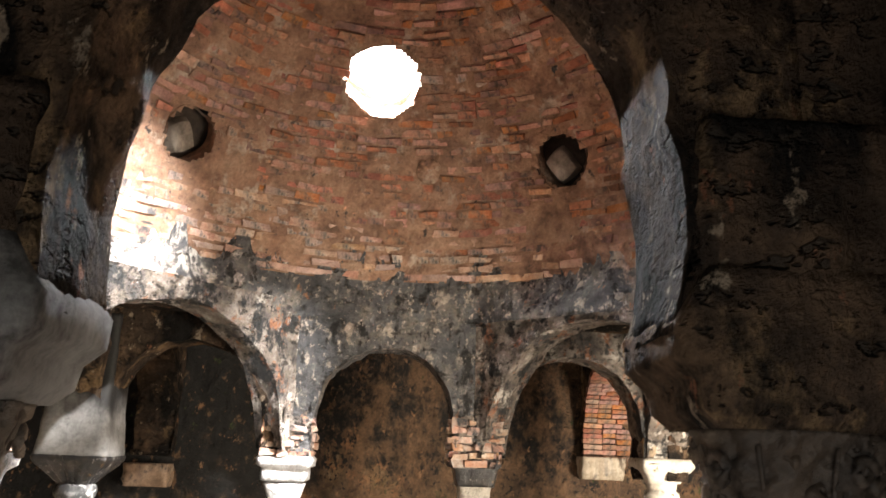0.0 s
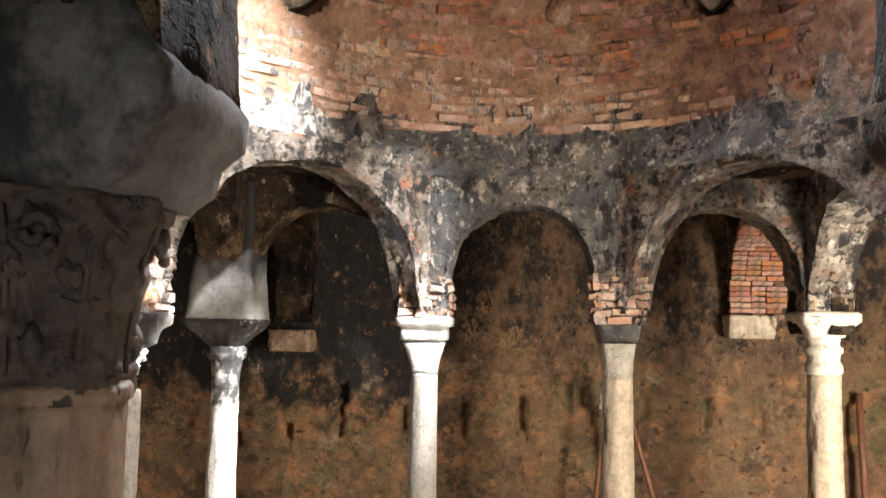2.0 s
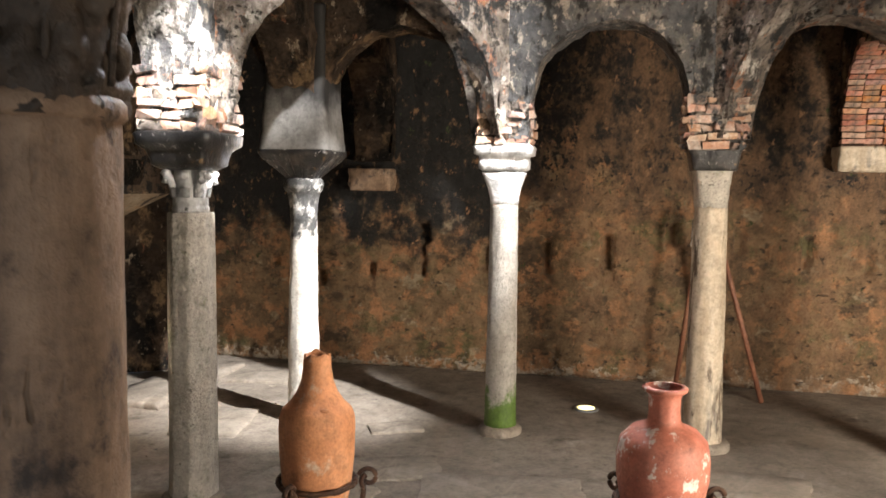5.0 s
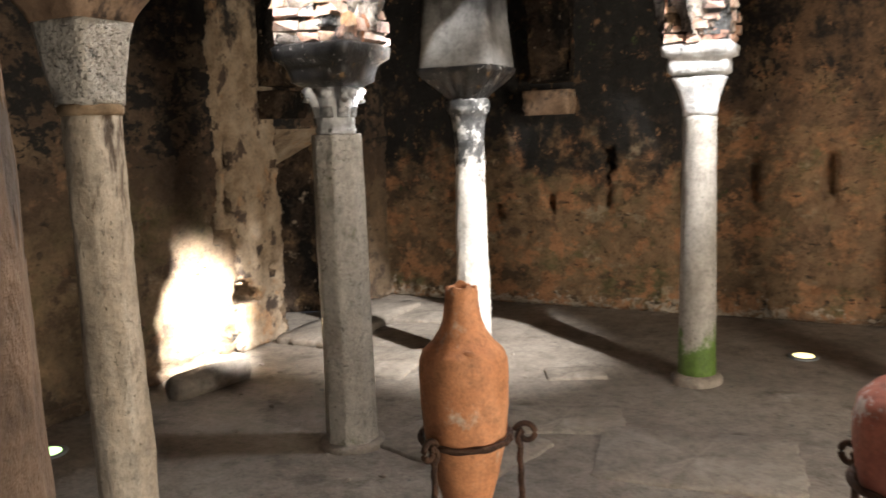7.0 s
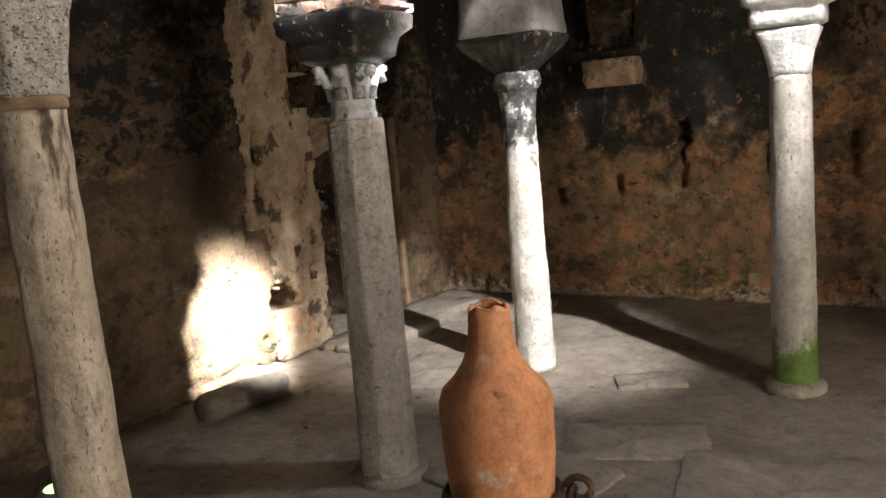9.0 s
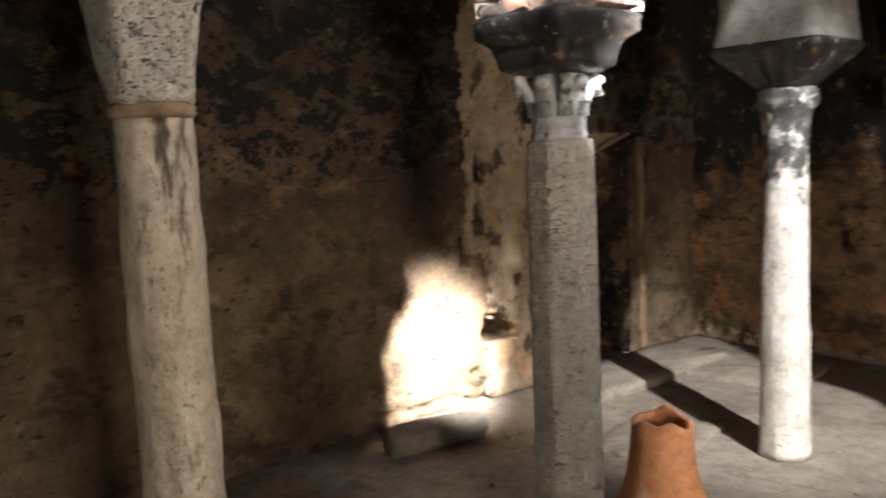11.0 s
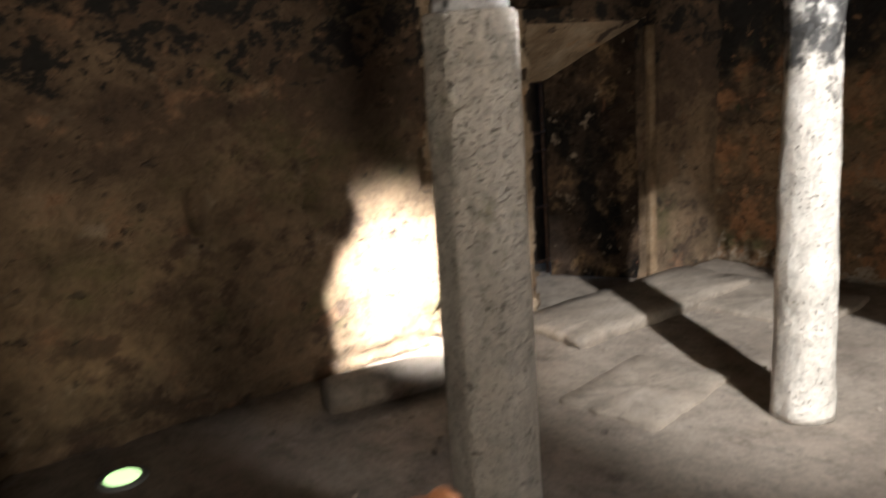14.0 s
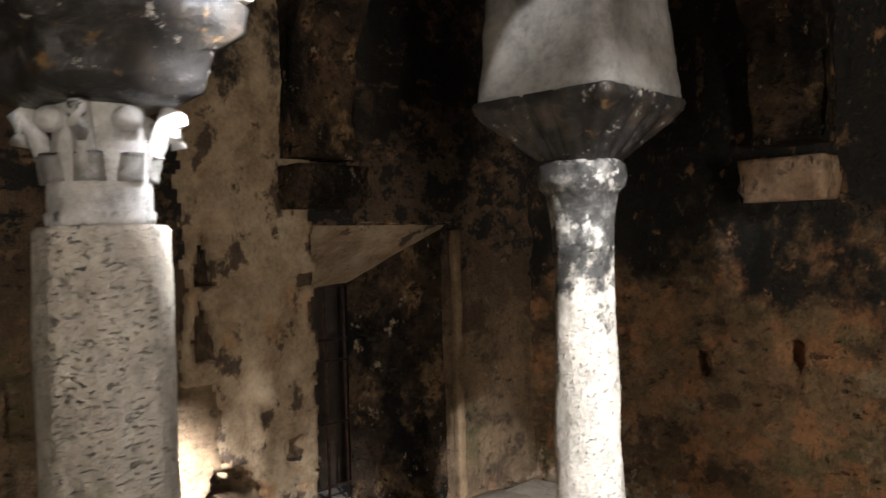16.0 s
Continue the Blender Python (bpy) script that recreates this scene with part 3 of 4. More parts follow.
# door recess in the west wall: splayed reveals, sloping soffit, iron gate
bm = bmesh.new()
bx = wl - 0.62
out = [(wl - 0.36, 0.27), (bx, 0.60), (bx, 1.20), (wl - 0.36, 1.40)]


def slab_quad(bm, a, b, c, d, nrm, cuts=14, amp=0.012):
    a, b, c, d = Vector(a), Vector(b), Vector(c), Vector(d)
    g = []
    for j in range(cuts + 1):
        row = []
        for i in range(cuts + 1):
            w = a.lerp(b, i / cuts).lerp(d.lerp(c, i / cuts), j / cuts)
            row.append(bm.verts.new(w + Vector(nrm) * amp * (fbm(w, 3) + 0.5 * fbm(w, 11))))
        g.append(row)
    for j in range(cuts):
        for i in range(cuts):
            bm.faces.new((g[j][i], g[j][i + 1], g[j + 1][i + 1], g[j + 1][i]))


slab_quad(bm, (wl - 0.02, 0.06, 0), (bx, 0.18, 0), (bx, 0.18, 1.5), (wl - 0.02, 0.06, 1.8), (0, 1, 0))
slab_quad(bm, (bx, 0.80, 0), (wl - 0.02, 1.15, 0), (wl - 0.02, 1.15, 1.8), (bx, 0.80, 1.5), (0, -1, 0))
door_reveal = tagged(part("door_reveal", bm, M_DARK, None), "dark splayed plaster reveals of the door", "doorway", kind="structure")
bm = bmesh.new()
slab_quad(bm, (wl - 0.01, 0.03, 1.77), (wl - 0.01, 1.17, 1.77), (bx, 0.85, 1.40), (bx, 0.12, 1.40), (0, 0, -1))
tagged(part("door_soffit", bm, M_PIER, None), "pale sloping plaster soffit over the door", "doorway", kind="structure")
# added near-black sheet in place of the unlit space past the gate
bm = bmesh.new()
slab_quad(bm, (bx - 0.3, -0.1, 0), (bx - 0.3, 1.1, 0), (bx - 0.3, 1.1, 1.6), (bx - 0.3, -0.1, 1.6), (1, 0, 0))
tagged(part("door_shade_panel", bm, M_VOID, None), "near-black panel for the unlit space behind the iron gate", "wall", kind="structure")
gate = empty("iron_gate", pose(bx - 0.02, 0.49, 0), "dark wrought iron bar gate in the door recess", "gate")
bm = bmesh.new()
for y in (-0.30, -0.15, 0.0, 0.15, 0.30):
    bm2 = bmesh.new()
    tube(bm2, [(0, y, 0.02), (0, y, 1.40)], 0.011, 8)
    part("bar", bm2, M_IRON, gate)
for z in (0.12, 0.52, 0.92, 1.05, 1.40):
    bm2 = bmesh.new()
    tube(bm2, [(0.012, -0.33, z), (0.012, 0.33, z)], 0.010, 8)
    part("rail", bm2, M_IRON, gate)
bm.free()
# pale wooden jamb strip by the door
strip = empty("door_jamb", pose(wl + 0.01, 1.17, 0), "old ochre stained jamb post beside the door recess", "door jamb")
bm = bmesh.new()
loft(bm, dense([(0.03, 0.035, 0.0, 1), (0.028, 0.03, 1.0, 1), (0.025, 0.032, 1.72, 1)], 0.08), 16, 0.004, 4.0)
part("post", bm, M_COLLAR, strip)

# aisle vaults: one ceiling, a barrel over each aisle
verts, faces = [], []
IX0, IX1, IY0, IY1 = -1.62, 3.1, -4.88, 0.05
N = 96


def vault_h(x, y):
    dx = min(x - (X0 - 0.5), X1 + 0.3 - x) if x < IX0 or x > IX1 else 9
    dy = min(y - (Y0 - 0.3), Y1 + 0.3 - y) if y < IY0 or y > IY1 else 9
    h = 0
    for d in (dx, dy):
        if d < 9:
            s = min(max(d / 2.3, 0), 1)
            h = max(h, 0.55 * math.sin(math.pi * min(s, 1)) ** 0.6) if s > 0 else h
    if y < -4.4:
        h += 0.42 * math.exp(-((x - 0.8) / 0.9) ** 2)
    return VAULT + h


for j in range(N + 1):
    for i in range(N + 1):
        x, y = X0 - 0.5 + (X1 - X0 + 0.8) * i / N, Y0 - 0.3 + (Y1 - Y0 + 0.6) * j / N
        q = Vector((x, y, 0))
        verts.append((x, y, vault_h(x, y) + 0.03 * fbm(q, 3)))
for j in range(N):
    for i in range(N):
        x, y = X0 - 0.5 + (X1 - X0 + 0.8) * (i + 0.5) / N, Y0 - 0.3 + (Y1 - Y0 + 0.6) * (j + 0.5) / N
        if math.hypot(x - CX, y - CY) < 2.36:
            continue
        a = j * (N + 1) + i
        faces.append((a, a + N + 1, a + N + 2, a + 1))
tagged(mesh_object("ceiling", verts, faces, M_DARK), "soot-black rough barrel vaults over the aisles", "ceiling", kind="structure")

# arcades between the columns, diagonal squinch arches, arches from the corner columns to the walls
RING = ["SW", "A", "N2", "SE", "H", "G", "F", "E", "D", "C", "B", "A2", "SW"]
for a, b in zip(RING, RING[1:]):
    p, q = COLS[a], COLS[b]
    L = math.hypot(p[0] - q[0], p[1] - q[1])
    inner = {a, b} in ({"D", "E"}, {"A", "N2"}, {"H", "G"}, {"A2", "B"})
    r, crown_z, z0 = L / 2 - (0.20 if inner else 0.205), 3.04, SPRING
    if {a, b} == {"A", "N2"}:
        r, crown_z, z0 = 0.61, 3.56, 2.50
    elif "A" in (a, b) or "N2" in (a, b):
        crown_z, z0 = 3.2, 2.45
    arch_wall("arch", p, q, 0.36, r, crown_z - r, z0, 3.66 if z0 > 2.3 else 3.38, M_DARK if z0 > 2.3 or "C" in (a, b) else M_DRUM if inner else M_ARCH,
              "stilted round arch of sooty plastered masonry" if inner else "round arch of flaking whitewashed masonry", 0.03)
for a, b in (("B", "D"), ("E", "G"), ("H", "N2"), ("A", "A2")):
    p, q = COLS[a], COLS[b]
    L = math.hypot(p[0] - q[0], p[1] - q[1])
    r = L / 2 - 0.20
    arch_wall("squinch_arch", p, q, 0.30, r, 3.22 - r, SPRING, 3.38, M_DARK if "A" in (a, b) or "N2" in (a, b) else M_ARCH, "wide diagonal arch of flaking masonry across the corner", 0.032)
for c, w in (("C", (-1.58, Y1)), ("C", (X0, 0.10)), ("F", (2.93, Y1)), ("F", (X1, 0.06)), ("SW", (-1.62, Y0)), ("SE", (3.12, Y0))):
    p = COLS[c]
    L = math.hypot(p[0] - w[0], p[1] - w[1])
    arch_wall("cross_arch", p, w, 0.38, L / 2 - 0.16, 2.42, 2.1, 3.45, M_DARK, "round aisle arch of sooty brick and plaster", 0.02, crown=0.95)

# drum: from the octagon to the circle of the dome
verts, faces = [], []
FACES = (2.19, 2.08, 2.25, 2.09, 2.17, 2.12, 2.27, 2.10)   # inner faces of the octagon, from the east round
NA, NR = 360, 20
for j in range(NR + 1):
    f = j / NR
    for i in range(NA):
        a = 2 * math.pi * i / NA
        ro = min(d / max(math.cos(a - radians(k * 45)), 0.01) for k, d in enumerate(FACES) if math.cos(a - radians(k * 45)) > 0.3)
        e = f * f * (3 - 2 * f)
        rim = Vector((math.cos(a), math.sin(a), 0.3))
        low = 3.26 + 0.36 * math.exp(-((math.degrees(a) - 270) / 15) ** 4)
        z = low + (3.60 - low + 0.5 * max(0, fbm(rim, 1.7) + 0.5 * fbm(rim, 7) + 0.3 * fbm(rim, 20))) * f
        rr = ro + (math.sqrt(DR * DR - (z - DZ) ** 2) - 0.012 - ro) * e
        q = Vector((CX + rr * math.cos(a), CY + rr * math.sin(a), z))
        rr += 0.030 * (fbm(q, 2.2) + 0.7 * fbm(q, 7) + 0.4 * fbm(q, 19))
        verts.append((CX + rr * math.cos(a), CY + rr * math.sin(a), z))
for j in range(NR):
    for i in range(NA):
        a, b = j * NA + i, j * NA + (i + 1) % NA
        faces.append((a, a + NA, b + NA, b))
tagged(mesh_object("drum", verts, faces, M_DRUM), "blackened lime plaster drum under the dome, with pale flakes", "drum", kind="structure")

# dome: mortar shell with the skylight openings, then bricks course by course
# the open one at 260 degrees is added, out of view, for the south spots
HOLES = [(95, 5.03, 0.29, True), (8, 4.70, 0.20, True), (137, 4.42, 0.20, False), (52, 4.45, 0.20, False), (215, 4.55, 0.2, False), (310, 4.5, 0.2, False), (260, 4.75, 0.2, True)]
HC = [(dome_point(az, z), r, op) for az, z, r, op in HOLES]


PLUG = dome_point(83, 4.46)


def hole_dist(p):
    return min((p - c).length - r for c, r, _ in HC)


verts, faces = [], []
NA, NR = 320, 130
for j in range(NR + 1):
    el = math.radians(4.5) + (math.pi / 2 - math.radians(4.5)) * j / NR
    for i in range(NA):
        a = 2 * math.pi * i / NA
        p = Vector((math.cos(a) * math.cos(el), math.sin(a) * math.cos(el), math.sin(el)))
        verts.append(DOME_C + p * (DR - 0.013 + 0.022 * fbm(p, 6) + 0.014 * fbm(p, 24)))
for j in range(NR):
    for i in range(NA):
        f = (j * NA + i, (j + 1) * NA + i, (j + 1) * NA + (i + 1) % NA, j * NA + (i + 1) % NA)
        c = (verts[f[0]] + verts[f[2]]) / 2
        if hole_dist(c) > 0:
            faces.append(f)
dome = tagged(mesh_object("dome", verts, faces, M_MORTAR), "hemispherical dome of red brick courses with round skylights", "dome", kind="structure")
# outer shell
vo = [DOME_C + (v - DOME_C).normalized() * (DR + 0.34) for v in verts]
mesh_object("vault_shell", vo, [f[::-1] for f in faces], M_MORTAR, dome)
# skylight shafts and their stone plugs
for c, r, op in HC:
    n = (c - DOME_C).normalized()
    q = n.to_track_quat("Z", "Y").to_matrix().to_4x4()
    bm = bmesh.new()
    rings = []
    for k in range(9):
        rings.append([])
        for i in range(32):
            a = 2 * math.pi * i / 32
            rr = (r + 0.01) * (1 + (0.10 * math.cos(3 * a + r * 20) + 0.12 * noise.noise(Vector((math.cos(a) * 2.5, math.sin(a) * 2.5, r * 9 + k * 0.4)))))
            rings[-1].append(bm.verts.new((rr * math.cos(a), rr * math.sin(a), -0.03 + 0.39 * k / 8)))
    for x, y in zip(rings, rings[1:]):
        for i in range(32):
            bm.faces.new((x[i], x[(i + 1) % 32], y[(i + 1) % 32], y[i]))
    ob = part("skylight_shaft", bm, M_MORTAR, dome)
    ob.matrix_basis = Matrix.Translation(c) @ q
    if not op:
        # stone fill of the blocked opening, its colour darkened with the recess shade
        bm = bmesh.new()
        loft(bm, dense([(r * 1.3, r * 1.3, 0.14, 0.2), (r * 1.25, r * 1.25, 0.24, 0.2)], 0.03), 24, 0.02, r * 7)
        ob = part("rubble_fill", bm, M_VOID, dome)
        ob.matrix_basis = Matrix.Translation(c) @ q
        bm = bmesh.new()
        loft(bm, dense([(r * 0.5, r * 0.42, 0.02, 0.8), (r * 0.62, r * 0.5, 0.10, 0.8), (r * 0.6, r * 0.5, 0.2, 0.8)], 0.03), 20, 0.012, r * 3, 0.6)
        ob = part("plug_stone", bm, M_SLAB, dome)
        ob.matrix_basis = Matrix.Translation(c) @ q @ pose(0.02, -r * 0.15, 0, 8, 6, 25)

# a small round opening closed flush with one stone
c = dome_point(83, 4.46)
bm = bmesh.new()
loft(bm, dense([(0.085, 0.085, -0.035, 0.2), (0.10, 0.10, -0.015, 0.2), (0.10, 0.10, 0.06, 0.2)], 0.02), 24, 0.012, 4.4)
part("plug_stone", bm, M_MORTAR, dome).matrix_basis = Matrix.Translation(c) @ (c - DOME_C).normalized().to_track_quat("Z", "Y").to_matrix().to_4x4()

M_SKYGLOW, mt, mb = nodes_of("bright_sky")
mb.inputs["Base Color"].default_value = (0, 0, 0, 1)
mb.inputs["Emission Color"].default_value = (0.96, 0.98, 1.0, 1)
mb.inputs["Emission Strength"].default_value = 6.0
for c, r, op in HC[:1]:
    n = (c - DOME_C).normalized()
    bm = bmesh.new()
    bmesh.ops.create_circle(bm, cap_ends=True, segments=32, radius=r * 2.2)
    ob = part("backdrop", bm, M_SKYGLOW, None)
    ob.matrix_basis = Matrix.Translation(c + n * 0.75) @ n.to_track_quat("Z", "Y").to_matrix().to_4x4()
    tagged(ob, "bright white sky outside the open skylight", "sky", kind="structure")

# ---- columns ----
GROUP = "columns of the arcade"


def start_column(key, label):
    x, y = COLS[key]
    return empty("stone_column", pose(x, y, 0), label, "column", GROUP)


def shaft(col, prof, material, seed, rough=0.006, facets=0, lean=(0, 0), seg=36, label=""):
    bm = bmesh.new()
    lathe(bm, dense(prof, 0.03), seg, rough, seed, lean, facets)
    return part("shaft", bm, material, col, label)


def block(name, col, levels, material, seed, rough=0.012, turn=0.0, label="", step=0.03, seg=56):
    bm = bmesh.new()
    loft(bm, dense(levels, step), seg, rough, seed, turn)
    return part(name, bm, material, col, label)


def base_disc(col, r, h=0.05, seed=0.0, material=None):
    bm = bmesh.new()
    lathe(bm, [(r * 1.1, -0.05), (r * 1.1, h * 0.5), (r * 0.98, h), (0.02, h + 0.002)], 30, 0.008, seed)
    return part("base", bm, material or M_FLOOR, col)


def leaf_capital(col, z, r, h, material):
    """Carved capital: bell, a lower row of leaves, corner volutes under a thin abacus."""
    bm = bmesh.new()
    lathe(bm, dense([(r * 1.04, z), (r * 1.06, z + h * 0.1), (r * 1.0, z + h * 0.12), (r * 1.0, z + h * 0.3), (r * 0.96, z + h * 0.55), (r * 0.88, z + h * 0.75), (r * 0.92, z + h)], 0.015), 40, 0.004, z)
    cap = part("capital", bm, material, col, "silvery carved leaf capital")
    for i in range(8):
        a = 2 * math.pi * i / 8 + 0.2
        bm = bmesh.new()
        rows = []
        for k in range(7):
            s = k / 6
            out = r * 1.02 + 0.013 * s ** 1.6
            zz = z + h * (0.34 + 0.27 * s) - (0.016 if k == 6 else 0)
            wd_ = 0.031 * (1 - 0.12 * s)
            row = []
            for m_ in (-1, -0.4, 0.4, 1):
                th = a + m_ * wd_ / out
                o2 = out + (0.012 if abs(m_) < 0.5 else 0) + 0.004 * noise.noise(Vector((i, k, m_)))
                row.append(bm.verts.new((o2 * math.cos(th), o2 * math.sin(th), zz)))
            rows.append(row)
        for x, y in zip(rows, rows[1:]):
            for m_ in range(3):
                bm.faces.new((x[m_], x[m_ + 1], y[m_ + 1], y[m_]))
        bmesh.ops.solidify(bm, geom=bm.faces[:], thickness=0.016)
        part("leaf", bm, material, cap)
    for i in range(4):
        a = math.pi / 4 + i * math.pi / 2 + 0.15
        bm = bmesh.new()
        d = Vector((math.cos(a), math.sin(a), 0))
        pts = [d * (r * 0.95) + Vector((0, 0, z + h * 0.45)), d * (r * 1.2) + Vector((0, 0, z + h * 0.72)), d * (r * 1.42) + Vector((0, 0, z + h * 0.93)),
               d * (r * 1.58) + Vector((0, 0, z + h * 0.86)), d * (r * 1.56) + Vector((0, 0, z + h * 0.72)), d * (r * 1.40) + Vector((0, 0, z + h * 0.72))]
        tube(bm, pts, 0.021, 9)
        for v in bm.verts:
            v.co += v.co.normalized() * 0.02 * fbm(v.co, 25)
        part("volute", bm, material, cap)
        a2 = a + math.pi / 4
        bm = bmesh.new()
        ball(bm, Vector((math.cos(a2), math.sin(a2), 0)) * (r * 1.02) + Vector((0, 0, z + h * 0.84)), 0.030, (1, 1, 0.9))
        part("rosette", bm, material, cap)
    return cap


def bricks_round(col, hx, hy, z0, z1, material, seed, course=0.062):
    """Courses of thin bricks round a springer, uneven, each its own piece."""
    rnd = random.Random(seed)
    z = z0
    while z < z1:
        for side in range(4):
            L, o = (hx, hy) if side % 2 == 0 else (hy, hx)
            u = -L
            while u < L - 0.03:
                w = min(rnd.uniform(0.06, 0.22), L - u)
                bm = bmesh.new()
                dep, ht = rnd.uniform(0.0, 0.06), course * rnd.uniform(0.5, 0.95)
                bmesh.ops.create_cube(bm, size=1, matrix=Matrix.Translation((u + w / 2, -o + 0.02 - dep / 2 + 0.02, z + ht / 2)) @ Matrix.Diagonal((w - 0.012, dep + 0.03, ht, 1)))
                for v in bm.verts:
                    v.co += Vector([rnd.uniform(-0.014, 0.014) for _ in range(3)])
                ob = part("brick", bm, material, col, smooth=False)
                ob.matrix_basis = pose(0, 0, 0, 0, 0, 90 * side)
                u += w
        z += course


# C: corner column under grey render
c = start_column("C", "pale pitted limestone column, sooty neck, under a grey rendered springer")
shaft(c, [(0.125, 0.0), (0.120, 0.25), (0.122, 0.6), (0.108, 1.2), (0.102, 1.62)], M_WHITE, 1.0, 0.008)
bm = bmesh.new()
lathe(bm, dense([(0.102, 1.60), (0.108, 1.70), (0.125, 1.80), (0.150, 1.825), (0.158, 1.86), (0.15, 1.90), (0.13, 1.915)], 0.02), 36, 0.008, 3)
part("neck", bm, M_SOOTSTONE, c, "soot-blackened neck ring")
bm = bmesh.new()
rings = []
for k in range(19):
    f = k / 18
    half = 0.125 + 0.147 * min(f / 0.86, 1.0) ** 1.15
    q = min(1.0, 0.25 + 1.1 * f)
    ring = []
    for i in range(120):
        a = 2 * math.pi * (i + 0.5) / 120
        ca, sa = math.cos(a + 0.05), math.sin(a + 0.05)
        k2 = (1 - q) + q * min(1 / max(abs(math.cos(a)), abs(math.sin(a))), 1.38)
        dip = abs(math.cos(8 * a)) ** 0.7 - 0.55
        rr = half * k2 + (0.034 * dip * math.sin(math.pi * min(f / 0.9, 1.0)) if f < 0.9 else 0)
        rr += 0.008 * fbm(Vector((ca * 2, sa * 2, f * 3)), 5)
        ring.append(bm.verts.new((rr * ca, rr * sa, 1.905 + 0.22 * f)))
    rings.append(ring)
for x, y in zip(rings, rings[1:]):
    for i in range(120):
        bm.faces.new((x[i], x[(i + 1) % 120], y[(i + 1) % 120], y[i]))
bm.faces.new(rings[0][::-1])
bm.faces.new(rings[-1])
part("capital", bm, M_BLACKSTONE, c, "flaring blackened scalloped capital")
block("springer", c, [(0.268, 0.268, 2.12, 1.0), (0.262, 0.262, 2.2, 1.0), (0.238, 0.238, 2.45, 1.0), (0.23, 0.23, 2.9, 1.0), (0.23, 0.23, 3.2, 1.0)], M_GREYPLASTER, 6, 0.007, 0.05, "smooth grey cement springer")
# B: octagonal shaft, carved capital, black abacus
c = start_column("B", "grey faceted limestone column with a carved leaf capital")
shaft(c, [(0.146, 0.0), (0.142, 0.3), (0.139, 0.9), (0.136, 1.5), (0.134, 1.69), (0.126, 1.70)], M_MARBLE, 2.0, 0.004, 8, (0.0, 0.0), 48)
base_disc(c, 0.17, 0.03, 2.0)
leaf_capital(c, 1.70, 0.100, 0.25, M_CAPITAL)
block("abacus", c, [(0.12, 0.12, 1.94, 0.9), (0.162, 0.162, 1.968, 1.0), (0.167, 0.167, 1.995, 1.0), (0.180, 0.180, 2.05, 1.0), (0.225, 0.225, 2.085, 1.0), (0.232, 0.232, 2.14, 1.0), (0.215, 0.215, 2.155, 1.0)], M_BLACKSTONE, 7, 0.008, 0.0, "blackened moulded stone abacus")
block("springer", c, [(0.205, 0.205, 2.15, 1.0), (0.20, 0.20, 2.35, 1.0), (0.18, 0.18, 2.55, 1.0)], M_ARCH, 8, 0.03, 0.0, "rough whitewashed brick springer")
bricks_round(c, 0.205, 0.205, 2.16, 2.52, M_BRICK_PALE, 11)
# D: slender shaft
c = start_column("D", "slender grey limestone column, mossy at the foot")
shaft(c, [(0.122, 0.05), (0.118, 0.3), (0.112, 0.9), (0.106, 1.5), (0.103, 1.74)], M_MOSSY, 3.0, 0.004)
bm = bmesh.new()
lathe(bm, [(0.16, -0.04), (0.165, 0.03), (0.14, 0.06), (0.05, 0.065)], 30, 0.006, 5)
part("base", bm, M_FLOOR, c)
block("capital", c, [(0.104, 0.104, 1.735, 0.1), (0.12, 0.12, 1.85, 0.5), (0.145, 0.145, 1.95, 0.9), (0.148, 0.148, 1.975, 1.0)], M_CAPITAL, 12, 0.006, 0.0, "plain tapered grey capital")
block("abacus", c, [(0.145, 0.145, 1.985, 1.0), (0.17, 0.17, 2.0, 1.0), (0.175, 0.175, 2.05, 1.0), (0.17, 0.17, 2.09, 1.0), (0.205, 0.205, 2.105, 1.0), (0.212, 0.212, 2.16, 1.0), (0.19, 0.19, 2.18, 1.0)], M_CAPITAL, 13, 0.008, 0.0, "stepped stone abacus")
block("springer", c, [(0.175, 0.175, 2.17, 1.0), (0.17, 0.17, 2.4, 1.0), (0.165, 0.165, 2.55, 1.0)], M_ARCH, 14, 0.03, 0.0, "rough whitewashed brick springer")
bricks_round(c, 0.185, 0.185, 2.18, 2.46, M_BRICK_PALE, 12)
# E: shaft with a pale neck
c = start_column("E", "cream and grey limestone column under stepped brick courses")
shaft(c, [(0.140, 0.0), (0.132, 0.4), (0.126, 1.0), (0.114, 1.75)], M_CREAM, 4.0, 0.005)
base_disc(c, 0.18, 0.05, 4.0)
block("neck", c, [(0.116, 0.116, 1.74, 0.0), (0.124, 0.124, 1.85, 0.1), (0.136, 0.136, 1.99, 0.5), (0.138, 0.138, 2.01, 0.6)], M_MARBLE, 15, 0.006)
block("capital", c, [(0.145, 0.145, 2.0, 1.0), (0.155, 0.155, 2.05, 1.0), (0.175, 0.175, 2.13, 1.0), (0.18, 0.18, 2.15, 1.0)], M_BLACKSTONE, 16, 0.008, 0.0, "dark worn stone block")
block("springer", c, [(0.18, 0.18, 2.14, 1.0), (0.18, 0.18, 2.4, 1.0), (0.165, 0.165, 2.55, 1.0)], M_ARCH, 17, 0.028)
bricks_round(c, 0.20, 0.20, 2.15, 2.46, M_BRICK_PALE, 13)
